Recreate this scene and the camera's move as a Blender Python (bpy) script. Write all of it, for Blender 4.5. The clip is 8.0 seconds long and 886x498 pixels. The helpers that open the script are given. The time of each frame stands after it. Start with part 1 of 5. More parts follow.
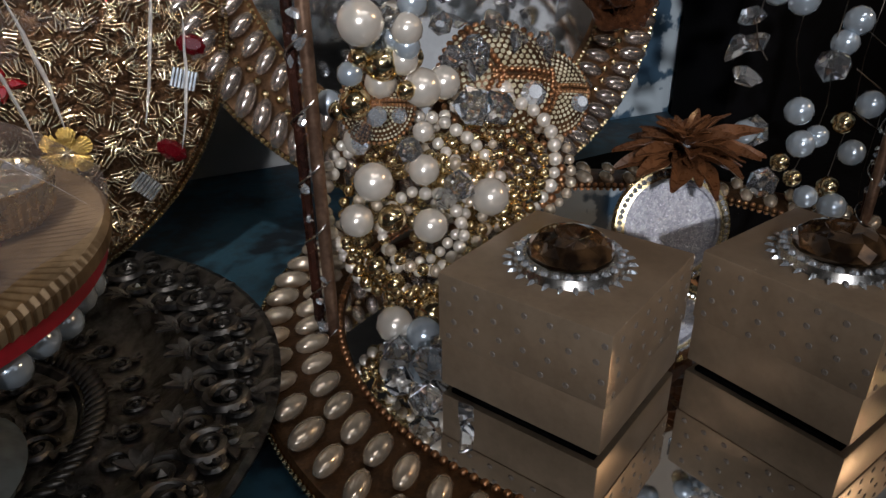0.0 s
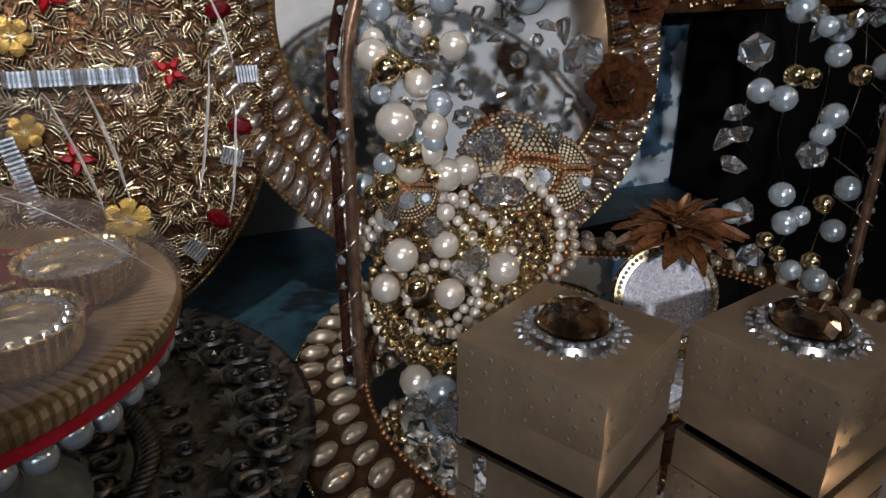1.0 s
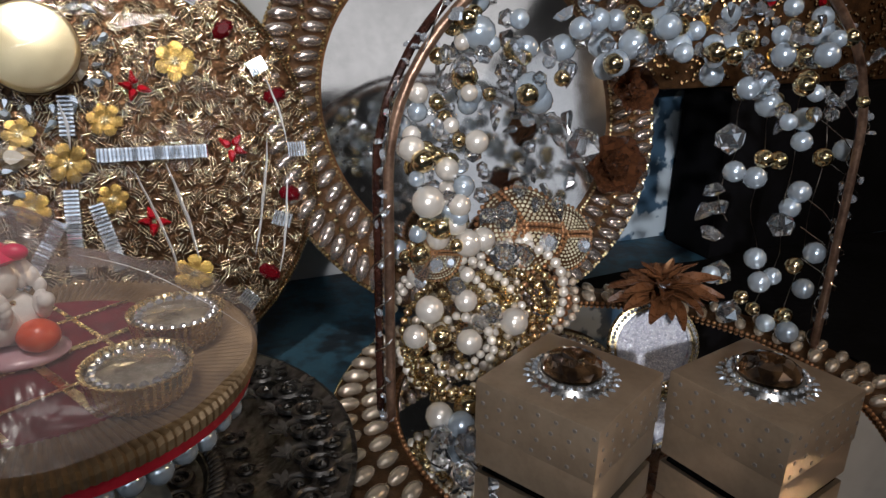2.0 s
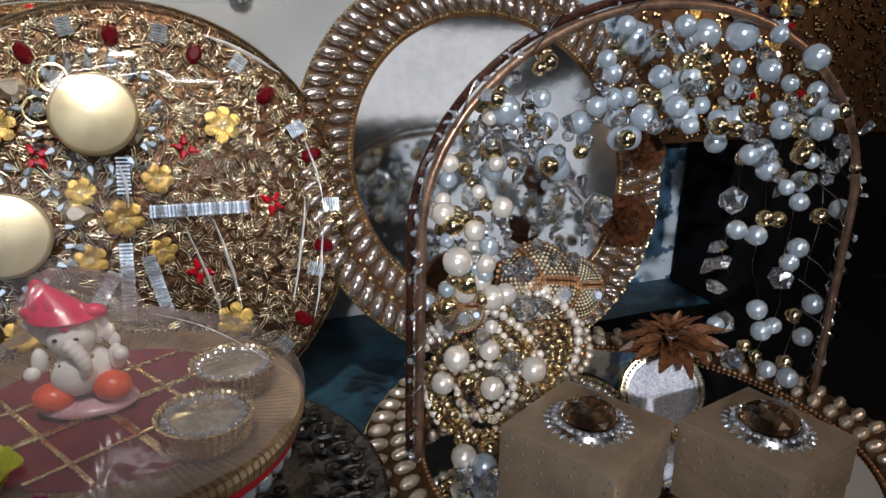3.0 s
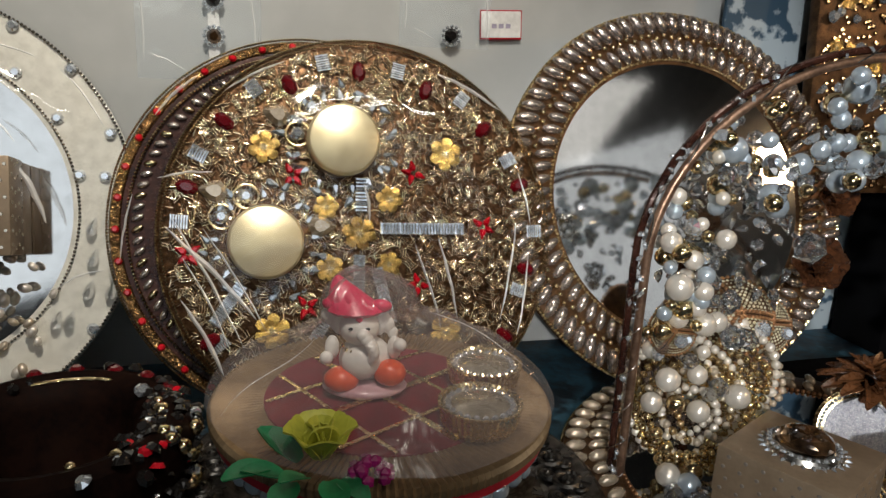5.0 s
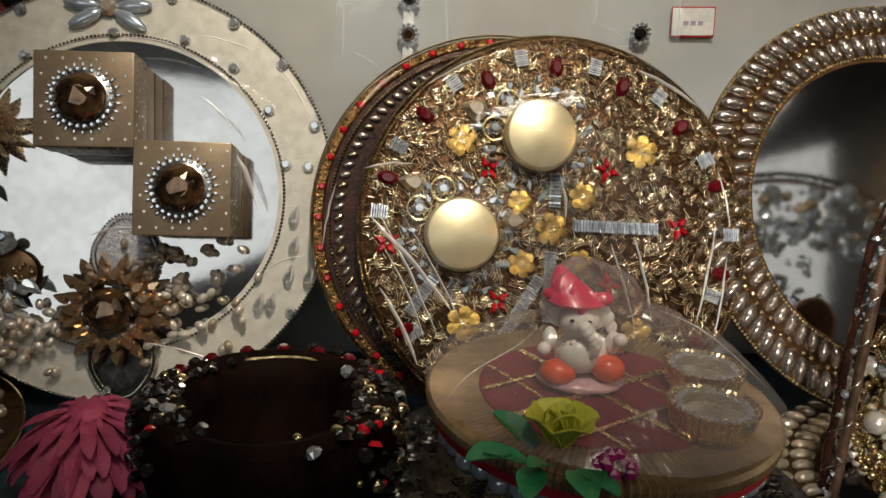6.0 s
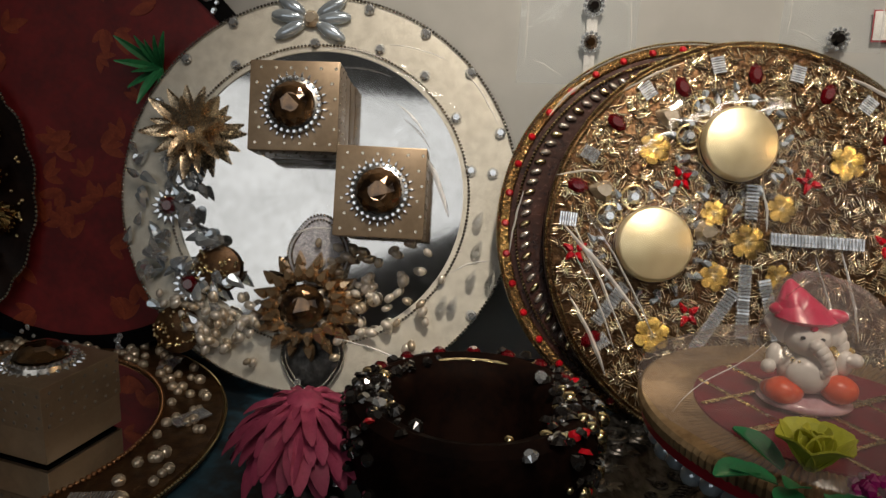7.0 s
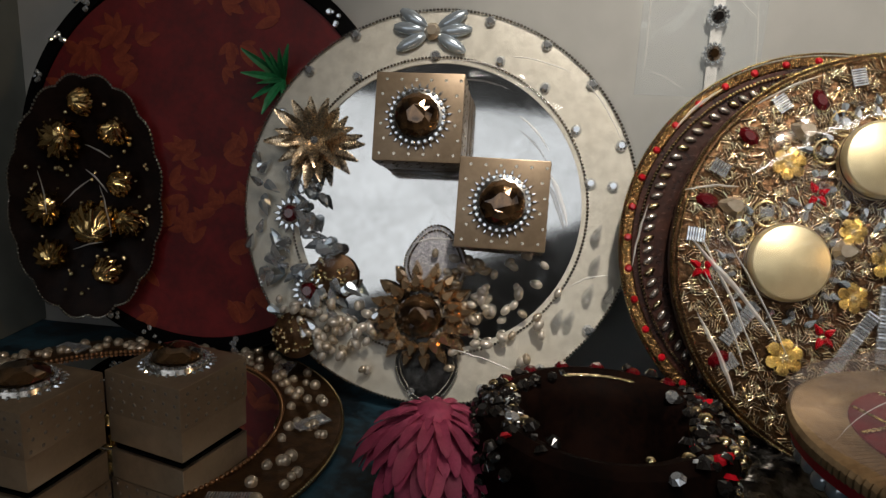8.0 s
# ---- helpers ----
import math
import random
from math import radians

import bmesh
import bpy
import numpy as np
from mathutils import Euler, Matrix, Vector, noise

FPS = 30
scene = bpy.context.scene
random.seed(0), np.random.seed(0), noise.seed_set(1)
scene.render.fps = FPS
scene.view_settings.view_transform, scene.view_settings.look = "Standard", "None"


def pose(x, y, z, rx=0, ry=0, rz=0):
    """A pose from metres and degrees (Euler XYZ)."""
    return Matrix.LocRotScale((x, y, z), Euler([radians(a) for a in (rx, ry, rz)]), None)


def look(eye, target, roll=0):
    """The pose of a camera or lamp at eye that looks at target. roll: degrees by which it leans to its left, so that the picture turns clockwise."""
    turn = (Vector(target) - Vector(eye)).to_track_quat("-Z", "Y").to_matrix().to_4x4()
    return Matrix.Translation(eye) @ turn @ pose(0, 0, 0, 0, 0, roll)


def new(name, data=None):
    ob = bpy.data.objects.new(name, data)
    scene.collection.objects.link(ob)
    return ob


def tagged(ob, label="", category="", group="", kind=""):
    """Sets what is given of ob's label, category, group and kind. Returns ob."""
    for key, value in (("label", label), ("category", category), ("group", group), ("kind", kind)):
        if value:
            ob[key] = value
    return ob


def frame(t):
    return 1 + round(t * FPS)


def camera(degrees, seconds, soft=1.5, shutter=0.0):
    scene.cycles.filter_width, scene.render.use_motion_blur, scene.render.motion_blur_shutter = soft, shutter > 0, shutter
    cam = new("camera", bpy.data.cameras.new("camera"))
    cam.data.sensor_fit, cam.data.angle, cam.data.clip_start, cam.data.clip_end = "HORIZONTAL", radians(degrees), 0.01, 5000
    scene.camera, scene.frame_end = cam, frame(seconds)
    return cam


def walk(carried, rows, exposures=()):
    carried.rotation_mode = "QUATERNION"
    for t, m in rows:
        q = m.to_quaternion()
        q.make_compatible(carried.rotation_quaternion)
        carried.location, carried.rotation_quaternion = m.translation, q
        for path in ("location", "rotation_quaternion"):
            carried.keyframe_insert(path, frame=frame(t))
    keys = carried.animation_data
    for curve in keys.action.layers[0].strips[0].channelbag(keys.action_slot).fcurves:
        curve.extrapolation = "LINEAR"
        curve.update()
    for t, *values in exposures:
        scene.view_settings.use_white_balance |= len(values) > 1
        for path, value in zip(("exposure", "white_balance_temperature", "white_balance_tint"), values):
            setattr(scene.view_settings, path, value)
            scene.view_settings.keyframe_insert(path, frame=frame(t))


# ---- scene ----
cam = camera(64.0, 8.0, soft=1.4)
PATH = [
    (0.0, (0.0854, -0.4134, 0.1730), (0.2683, -0.0075, -0.0546), -0.75),
    (0.5, (0.0781, -0.4184, 0.1816), (0.2633, -0.0068, -0.0336), 0.23),
    (1.0, (0.0693, -0.4385, 0.1959), (0.2531, -0.0169, -0.0001), 0.18),
    (1.5, (0.0558, -0.4645, 0.2082), (0.2417, -0.0386, 0.0237), 0.67),
    (2.0, (0.0410, -0.4813, 0.2294), (0.2251, -0.0503, 0.0553), 0.94),
    (2.2, (0.0360, -0.4860, 0.2371), (0.2169, -0.0533, 0.0638), 0.90),
    (3.3, (0.0117, -0.5037, 0.2571), (0.1943, -0.0629, 0.1076), 1.63),
    (3.5, (0.0058, -0.5065, 0.2575), (0.1822, -0.0620, 0.1115), 1.74),
    (4.0, (-0.0140, -0.5115, 0.2562), (0.1482, -0.0604, 0.1139), 1.94),
    (4.2, (-0.0241, -0.5115, 0.2553), (0.1309, -0.0583, 0.1116), 1.99),
    (5.3, (-0.0876, -0.5072, 0.2464), (0.0292, -0.0374, 0.1215), 3.05),
    (5.5, (-0.0979, -0.5050, 0.2437), (0.0033, -0.0317, 0.1182), 3.04),
    (6.0, (-0.1217, -0.4983, 0.2358), (-0.0655, -0.0174, 0.1113), 2.86),
    (6.5, (-0.1512, -0.4959, 0.2314), (-0.1363, -0.0112, 0.1098), 2.89),
    (7.0, (-0.1751, -0.4993, 0.2326), (-0.1923, -0.0147, 0.1105), 2.59),
    (7.5, (-0.1930, -0.5029, 0.2347), (-0.2393, -0.0194, 0.1160), 2.71),
    (8.0, (-0.2128, -0.5007, 0.2322), (-0.2742, -0.0186, 0.1146), 2.61),
]
walk(cam, [(t, look(eye, target, roll)) for t, eye, target, roll in PATH],
     exposures=[(0.0, -0.52, 6300, 14), (1.0, -0.43, 6300, 14), (2.0, -0.15, 6250, 14), (3.5, 0.05, 6050, 11), (4.2, 0.05, 6100, 9), (5.5, -0.2, 7100, 9), (6.5, -0.18, 7300, 10), (7.0, -0.2, 7400, 13), (8.0, -0.2, 6950, 12)])


# ---- world ----
def strength_lamp(name, size_x, size_y, power, eye, target, color):
    data = bpy.data.lights.new(name, "AREA")
    data.shape, data.size, data.size_y, data.energy, data.color = "RECTANGLE", size_x, size_y, power, color
    ob = new(name, data)
    ob.matrix_world = look(eye, target)
    return ob


world = bpy.data.worlds.new("world")
scene.world = world
world.use_nodes = True
sky = world.node_tree.nodes.new("ShaderNodeTexSky")
sky.sky_type, sky.sun_disc = "NISHITA", False
sky.sun_elevation, sky.sun_rotation = radians(35), radians(160)
world.node_tree.links.new(sky.outputs[0], world.node_tree.nodes["Background"].inputs[0])
world.node_tree.nodes["Background"].inputs[1].default_value = 0.1

# the shop's tube light over the counter, the lit shop front, and a warm bulb
strength_lamp("tube_light_lamp", 1.2, 0.06, 6, (0.25, -1.35, 1.70), (0.0, -0.1, 0.1), (1.0, 0.96, 0.90))
strength_lamp("shop_front_daylight", 3.0, 1.45, 16, (-0.62, -3.5, 1.25), (-0.1, -0.1, 0.1), (0.84, 0.92, 1.0))
# added fill panel, no known source: brightens the pearl platter's mirror and nearby metal
strength_lamp("side_fill_panel", 1.3, 1.1, 2.6, (2.05, -3.0, 1.55), (0.2, -0.1, 0.1), (0.92, 0.96, 1.0))
# added, unseen: gives the leaning mirror's upper half something bright to reflect
strength_lamp("ceiling_mirror_fill", 1.7, 0.8, 3.0, (1.05, -2.55, 1.98), (1.05, -2.55, 0), (1.0, 0.98, 0.95))
strength_lamp("bulb_lamp", 0.07, 0.07, 1.5, (0.95, -0.62, 0.55), (0.2, -0.15, 0.08), (1.0, 0.66, 0.36))
spot = bpy.data.lights.new("shelf_spot", "SPOT")
spot.energy, spot.spot_size, spot.spot_blend, spot.shadow_soft_size, spot.color = 54, radians(38), 1.0, 0.035, (1.0, 0.94, 0.84)
new("shelf_spot", spot).matrix_world = look((-0.08, -0.62, 1.10), (-0.06, 0.04, 0.21))
# added cool fill from the front left, to lift the arch and bead heap
spot = bpy.data.lights.new("cool_fill_spot", "SPOT")
spot.energy, spot.spot_size, spot.spot_blend, spot.shadow_soft_size, spot.color = 105, radians(18), 1.0, 0.03, (0.97, 0.97, 0.96)
new("cool_fill_spot", spot).matrix_world = look((-0.45, -1.50, 0.62), (0.25, -0.15, 0.17))


# ---- materials ----
def material(name, col, col2=None, rough=0.5, metal=0.0, scale=60.0, bump=0.0, trans=0.0, ior=1.45, rnd=0.0,
             coat=0.0, island=0.0, fine=6.0, spread=0.16):
    m = bpy.data.materials.new(name)
    m.use_nodes = True
    nt = m.node_tree
    n, ln = nt.nodes, nt.links
    b = n["Principled BSDF"]
    b.inputs["Roughness"].default_value = rough
    b.inputs["Metallic"].default_value = metal
    b.inputs["IOR"].default_value = ior
    b.inputs["Transmission Weight"].default_value = trans
    b.inputs["Coat Weight"].default_value = coat
    tc = n.new("ShaderNodeTexCoord")
    big, small = n.new("ShaderNodeTexNoise"), n.new("ShaderNodeTexNoise")
    big.inputs["Scale"].default_value, small.inputs["Scale"].default_value = scale, scale * fine
    big.inputs["Detail"].default_value = small.inputs["Detail"].default_value = 4
    for q in (big, small):
        ln.new(tc.outputs["Object"], q.inputs["Vector"])
    add = n.new("ShaderNodeMath")
    add.operation = "MULTIPLY_ADD"
    ln.new(small.outputs[0], add.inputs[0])
    add.inputs[1].default_value = 0.5
    ln.new(big.outputs[0], add.inputs[2])
    ramp = n.new("ShaderNodeValToRGB")
    ramp.color_ramp.elements[0].position, ramp.color_ramp.elements[1].position = 0.75 - spread, 0.75 + spread
    c2 = col2 or tuple(c * 0.72 for c in col)
    ramp.color_ramp.elements[0].color, ramp.color_ramp.elements[1].color = (*c2, 1), (*col, 1)
    ln.new(add.outputs[0], ramp.inputs[0])
    out = ramp.outputs[0]
    if rnd or island:
        hsv = n.new("ShaderNodeHueSaturation")
        mr = n.new("ShaderNodeMapRange")
        mr.inputs[3].default_value, mr.inputs[4].default_value = 1 - (rnd or island), 1 + (rnd or island)
        if island:
            ln.new(n.new("ShaderNodeNewGeometry").outputs["Random Per Island"], mr.inputs[0])
        else:
            ln.new(n.new("ShaderNodeObjectInfo").outputs["Random"], mr.inputs[0])
        ln.new(mr.outputs[0], hsv.inputs["Value"])
        ln.new(out, hsv.inputs["Color"])
        out = hsv.outputs[0]
    ln.new(out, b.inputs["Base Color"])
    rr = n.new("ShaderNodeMapRange")
    rr.inputs[3].default_value, rr.inputs[4].default_value = max(0.02, rough * 0.75), min(1, rough * 1.3)
    ln.new(small.outputs[0], rr.inputs[0])
    ln.new(rr.outputs[0], b.inputs["Roughness"])
    if bump:
        bp = n.new("ShaderNodeBump")
        bp.inputs["Strength"].default_value, bp.inputs["Distance"].default_value = bump, 0.002
        ln.new(add.outputs[0], bp.inputs["Height"])
        ln.new(bp.outputs[0], b.inputs["Normal"])
    return m


def film_material(name, gloss=0.16, rough=0.08, scale=18.0, tint=(0.97, 0.97, 0.97), haze=0.0, milk=(0.50, 0.45, 0.45)):
    """Clear plastic wrap: see-through with crumpled gloss."""
    m = bpy.data.materials.new(name)
    m.use_nodes = True
    nt = m.node_tree
    n, ln = nt.nodes, nt.links
    n.remove(n["Principled BSDF"])
    clear, shiny, mix = n.new("ShaderNodeBsdfTransparent"), n.new("ShaderNodeBsdfGlossy"), n.new("ShaderNodeMixShader")
    clear.inputs[0].default_value = (*tint, 1)
    shiny.inputs["Roughness"].default_value = rough
    lw = n.new("ShaderNodeLayerWeight")
    lw.inputs[0].default_value = 0.25
    mr = n.new("ShaderNodeMapRange")
    mr.inputs[3].default_value, mr.inputs[4].default_value = gloss * 0.5, gloss * 2.2
    ln.new(lw.outputs["Fresnel"], mr.inputs[0])
    tc, nz = n.new("ShaderNodeTexCoord"), n.new("ShaderNodeTexNoise")
    nz.inputs["Scale"].default_value, nz.inputs["Detail"].default_value, nz.inputs["Distortion"].default_value = scale, 3, 1.2
    ln.new(tc.outputs["Object"], nz.inputs["Vector"])
    bp = n.new("ShaderNodeBump")
    bp.inputs["Strength"].default_value, bp.inputs["Distance"].default_value = 0.35, 0.006
    ln.new(nz.outputs[0], bp.inputs["Height"])
    ln.new(bp.outputs[0], shiny.inputs["Normal"])
    ln.new(mr.outputs[0], mix.inputs[0])
    ln.new(clear.outputs[0], mix.inputs[1])
    ln.new(shiny.outputs[0], mix.inputs[2])
    end = mix
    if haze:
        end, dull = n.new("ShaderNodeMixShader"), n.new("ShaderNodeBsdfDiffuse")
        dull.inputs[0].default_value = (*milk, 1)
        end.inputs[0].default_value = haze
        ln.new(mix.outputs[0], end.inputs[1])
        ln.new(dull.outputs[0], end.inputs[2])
    ln.new(end.outputs[0], n["Material Output"].inputs[0])
    return m


WALL = material("wall_paint", (0.45, 0.46, 0.455), (0.385, 0.395, 0.39), rough=0.6, scale=6, bump=0.05)
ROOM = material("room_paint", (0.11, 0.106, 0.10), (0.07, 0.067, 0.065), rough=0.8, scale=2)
SIDE = material("grey_green_board", (0.20, 0.22, 0.21), (0.15, 0.165, 0.16), rough=0.5, scale=8, bump=0.05)
CLOTH = material("teal_printed_cloth", (0.022, 0.070, 0.105), (0.006, 0.012, 0.018), rough=0.55, scale=22, bump=0.25, spread=0.1)
MIRROR = material("mirror_glass", (0.86, 0.87, 0.87), (0.80, 0.81, 0.81), rough=0.03, metal=1.0, scale=14)
CLOUDY = material("cloudy_mirror", (0.80, 0.80, 0.79), (0.68, 0.68, 0.67), rough=0.065, metal=1.0, scale=22, bump=0.015)
BRASS = material("pale_brass", (0.87, 0.72, 0.42), (0.70, 0.54, 0.28), rough=0.26, metal=1.0, scale=70, bump=0.06)
BUGLE = material("bugle_bead_gold", (0.94, 0.80, 0.57), (0.56, 0.41, 0.25), rough=0.17, metal=0.95, scale=200, island=0.5)
BRONZE = material("bronze_lacquer", (0.13, 0.068, 0.030), (0.055, 0.028, 0.013), rough=0.38, metal=0.6, scale=140, bump=0.2)
DARKRED = material("dark_red_gold_lacquer", (0.060, 0.022, 0.014), (0.020, 0.008, 0.006), rough=0.25, metal=0.3, scale=60, bump=0.2)
COPPER = material("copper_brown_rail", (0.32, 0.20, 0.135), (0.16, 0.095, 0.065), rough=0.33, metal=0.75, scale=90, bump=0.1)
PEARL = material("pearl_white", (0.82, 0.77, 0.69), (0.70, 0.65, 0.58), rough=0.20, metal=0.55, scale=90, coat=0.6, rnd=0.08)
PEARL_BLUE = material("pearl_cool_grey", (0.56, 0.65, 0.73), (0.42, 0.50, 0.58), rough=0.18, metal=0.62, scale=90, coat=0.6, rnd=0.1)
PEARL_DARK = material("pearl_bronze_silver", (0.64, 0.57, 0.52), (0.42, 0.35, 0.31), rough=0.17, metal=0.88, scale=90, rnd=0.12)
PEARL_CREAM = material("pearl_cream", (0.74, 0.64, 0.51), (0.56, 0.47, 0.36), rough=0.18, metal=0.68, scale=90, coat=0.5, rnd=0.08)
GBEAD = material("gold_bead", (0.90, 0.75, 0.47), (0.66, 0.50, 0.27), rough=0.13, metal=1.0, scale=120, rnd=0.15)
CRYSTAL = material("crystal_glass", (0.95, 0.97, 1.0), (0.92, 0.95, 1.0), rough=0.01, trans=0.97, ior=1.52, scale=30)
RHINE = material("rhinestone_foil", (0.88, 0.91, 0.95), (0.50, 0.56, 0.63), rough=0.06, metal=0.76, scale=160, coat=0.6, rnd=0.2, fine=3)
SMOKY = material("smoky_amber_stone", (0.30, 0.165, 0.075), (0.035, 0.02, 0.012), rough=0.03, metal=0.8, scale=60, coat=1.0, fine=2)
CUPGOLD = material("brushed_cup_gold", (0.86, 0.76, 0.50), (0.78, 0.67, 0.42), rough=0.36, metal=0.75, scale=30, bump=0.02)
REDGEM = material("red_stone", (0.55, 0.008, 0.02), (0.30, 0.004, 0.01), rough=0.1, scale=80, coat=1.0, rnd=0.25)
DKREDGEM = material("dark_red_stone", (0.12, 0.003, 0.007), (0.06, 0.002, 0.004), rough=0.1, scale=80, coat=1.0)
CARD = material("kraft_gold_card", (0.32, 0.24, 0.165), (0.25, 0.185, 0.125), rough=0.34, metal=0.5, scale=50, bump=0.06)
DOT = material("foil_dot", (0.17, 0.14, 0.115), rough=0.55, metal=0.1, scale=60)
DOTPALE = material("pale_foil_dot", (0.80, 0.74, 0.62), rough=0.25, metal=0.8, scale=60)
SILVER = material("oxidised_silver", (0.14, 0.135, 0.13), (0.026, 0.025, 0.024), rough=0.36, metal=0.93, scale=90, bump=0.4, fine=3)
WHITERIM = material("ivory_glitter_board", (0.68, 0.66, 0.59), (0.55, 0.53, 0.47), rough=0.36, scale=120, bump=0.12, metal=0.15)
CHAIN = material("silver_bead_chain", (0.72, 0.70, 0.66), (0.42, 0.40, 0.37), rough=0.22, metal=1.0, scale=200)
VELVET = material("red_velvet", (0.17, 0.007, 0.018), (0.10, 0.004, 0.011), rough=0.85, scale=90, bump=0.2)
REDTRIM = material("red_ribbon", (0.42, 0.015, 0.03), (0.30, 0.01, 0.02), rough=0.45, scale=80)
BROCADE = material("maroon_brocade", (0.20, 0.012, 0.014), (0.11, 0.006, 0.008), rough=0.5, scale=30, bump=0.15)
LEAFPRINT = material("orange_leaf_brocade", (0.33, 0.065, 0.026), (0.20, 0.03, 0.014), rough=0.45, metal=0.25, scale=60, bump=0.2)
FILM = film_material("clear_wrap", gloss=0.065, rough=0.05, scale=9)
# white haze in this film paints the streaks of light along creases
FOLD_GLINT = film_material("wrap_glint", gloss=0.30, rough=0.30, scale=30, tint=(1, 1, 1), haze=0.34, milk=(0.95, 0.95, 0.95))
PACK = film_material("packet_film", gloss=0.16, rough=0.10, scale=30, tint=(0.95, 0.97, 0.98), haze=0.10, milk=(0.72, 0.82, 0.90))
GOLDFOIL = material("crumpled_gold_foil", (0.92, 0.68, 0.32), (0.40, 0.24, 0.09), rough=0.13, metal=1.0, scale=40, rnd=0.2)
AMBER = material("amber_glass_petal", (0.86, 0.64, 0.42), (0.50, 0.31, 0.16), rough=0.10, metal=0.85, scale=120, coat=0.6, rnd=0.2)
GOLDLEAF = material("stamped_gold_leaf", (0.97, 0.86, 0.60), (0.86, 0.71, 0.42), rough=0.22, metal=1.0, scale=120, rnd=0.1)
COPPERBEAD = material("copper_bead", (0.50, 0.27, 0.14), (0.28, 0.14, 0.07), rough=0.34, metal=1.0, scale=120)
DARKWIRE = material("dark_wire", (0.10, 0.085, 0.07), (0.05, 0.04, 0.035), rough=0.35, metal=1.0, scale=120)
PLATEGOLD = material("brown_gold_board", (0.17, 0.092, 0.045), (0.05, 0.026, 0.013), rough=0.30, metal=0.85, scale=220, bump=0.6, fine=3)
BRONZEPETAL = material("bronze_petal_metal", (0.84, 0.68, 0.48), (0.50, 0.36, 0.23), rough=0.26, metal=0.9, scale=90, rnd=0.2)
GLITGOLD = material("dark_gold_glitter_band", (0.30, 0.17, 0.07), (0.07, 0.033, 0.014), rough=0.25, metal=0.95, scale=420, bump=0.7, fine=2.5)
FILM_HAZY = film_material("hazy_wrap", gloss=0.07, rough=0.20, scale=26, tint=(0.90, 0.87, 0.86), haze=0.15)
PAPER = material("white_paper", (0.80, 0.79, 0.78), rough=0.7, scale=40)
INK = material("pale_violet_ink", (0.42, 0.38, 0.50), rough=0.6, scale=40)
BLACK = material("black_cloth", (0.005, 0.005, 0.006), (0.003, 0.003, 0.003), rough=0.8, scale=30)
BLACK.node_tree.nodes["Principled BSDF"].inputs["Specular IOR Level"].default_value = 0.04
BLUELEAF = material("blue_leaf_print", (0.40, 0.47, 0.52), (0.035, 0.075, 0.12), rough=0.6, scale=26, spread=0.035, fine=2)
PINK = material("pink_petal", (0.46, 0.07, 0.145), (0.29, 0.035, 0.085), rough=0.6, scale=60, rnd=0.2)
BROWNPETAL = material("brown_organza_petal", (0.125, 0.050, 0.020), (0.045, 0.018, 0.008), rough=0.28, scale=90, rnd=0.3)
GLITTER = material("silver_glitter", (0.60, 0.61, 0.66), (0.38, 0.39, 0.45), rough=0.25, metal=0.3, scale=420, bump=0.6, fine=2.5)
GREEN = material("green_leaf", (0.022, 0.26, 0.10), (0.012, 0.14, 0.05), rough=0.35, scale=60, rnd=0.2)
YELLOW = material("yellow_green_petal", (0.50, 0.50, 0.06), (0.36, 0.36, 0.04), rough=0.5, scale=60)
MAGENTA = material("magenta_bead", (0.28, 0.012, 0.13), (0.16, 0.006, 0.07), rough=0.25, scale=60, rnd=0.25)
IVORY = material("idol_ivory_resin", (0.78, 0.76, 0.72), (0.66, 0.63, 0.60), rough=0.3, scale=60)


# ---- building helpers ----
def thing(name, label, category, m=None, group=""):
    ob = new(name)
    ob.empty_display_size = 0.02
    if m is not None:
        ob.matrix_basis = m
    return tagged(ob, label, category, group)


def mesh_of(name, bm, mat, smooth=True):
    me = bpy.data.meshes.new(name)
    bm.normal_update()
    bm.to_mesh(me)
    bm.free()
    for p in me.polygons:
        p.use_smooth = smooth
    me.materials.append(mat)
    if smooth:
        me.set_sharp_from_angle(angle=radians(38))
    return me


def part(name, bm, mat, parent, label="", m=None, smooth=True, kind=""):
    ob = new(name, mesh_of(name, bm, mat, smooth))
    ob.parent = parent
    if m is not None:
        ob.matrix_basis = m
    return tagged(ob, label, kind=kind)


def piece(name, me, m, parent, label=""):
    ob = new(name, me)
    ob.parent = parent
    ob.matrix_basis = m
    if label:
        tagged(ob, label)
    return ob


def structure(name, bm, mat, label, category, smooth=False):
    return tagged(new(name, mesh_of(name, bm, mat, smooth)), label, category, kind="structure")


def lathe(profile, seg=64, bm=None, wave=None):
    """Turned shape round z from (radius, height) pairs; wave(angle, radius) scales the radius."""
    bm = bm or bmesh.new()
    rings = []
    for r, z in profile:
        ring = []
        for i in range(seg):
            a = 2 * math.pi * i / seg
            k = wave(a, r) if wave else 1.0
            ring.append(bm.verts.new((r * k * math.cos(a), r * k * math.sin(a), z)))
        rings.append(ring)
    for a, b in zip(rings, rings[1:]):
        for i in range(seg):
            j = (i + 1) % seg
            bm.faces.new((a[i], a[j], b[j], b[i]))
    if profile[0][0] > 1e-6:
        bm.faces.new(rings[0][::-1])
    if profile[-1][0] > 1e-6:
        bm.faces.new(rings[-1])
    return bm


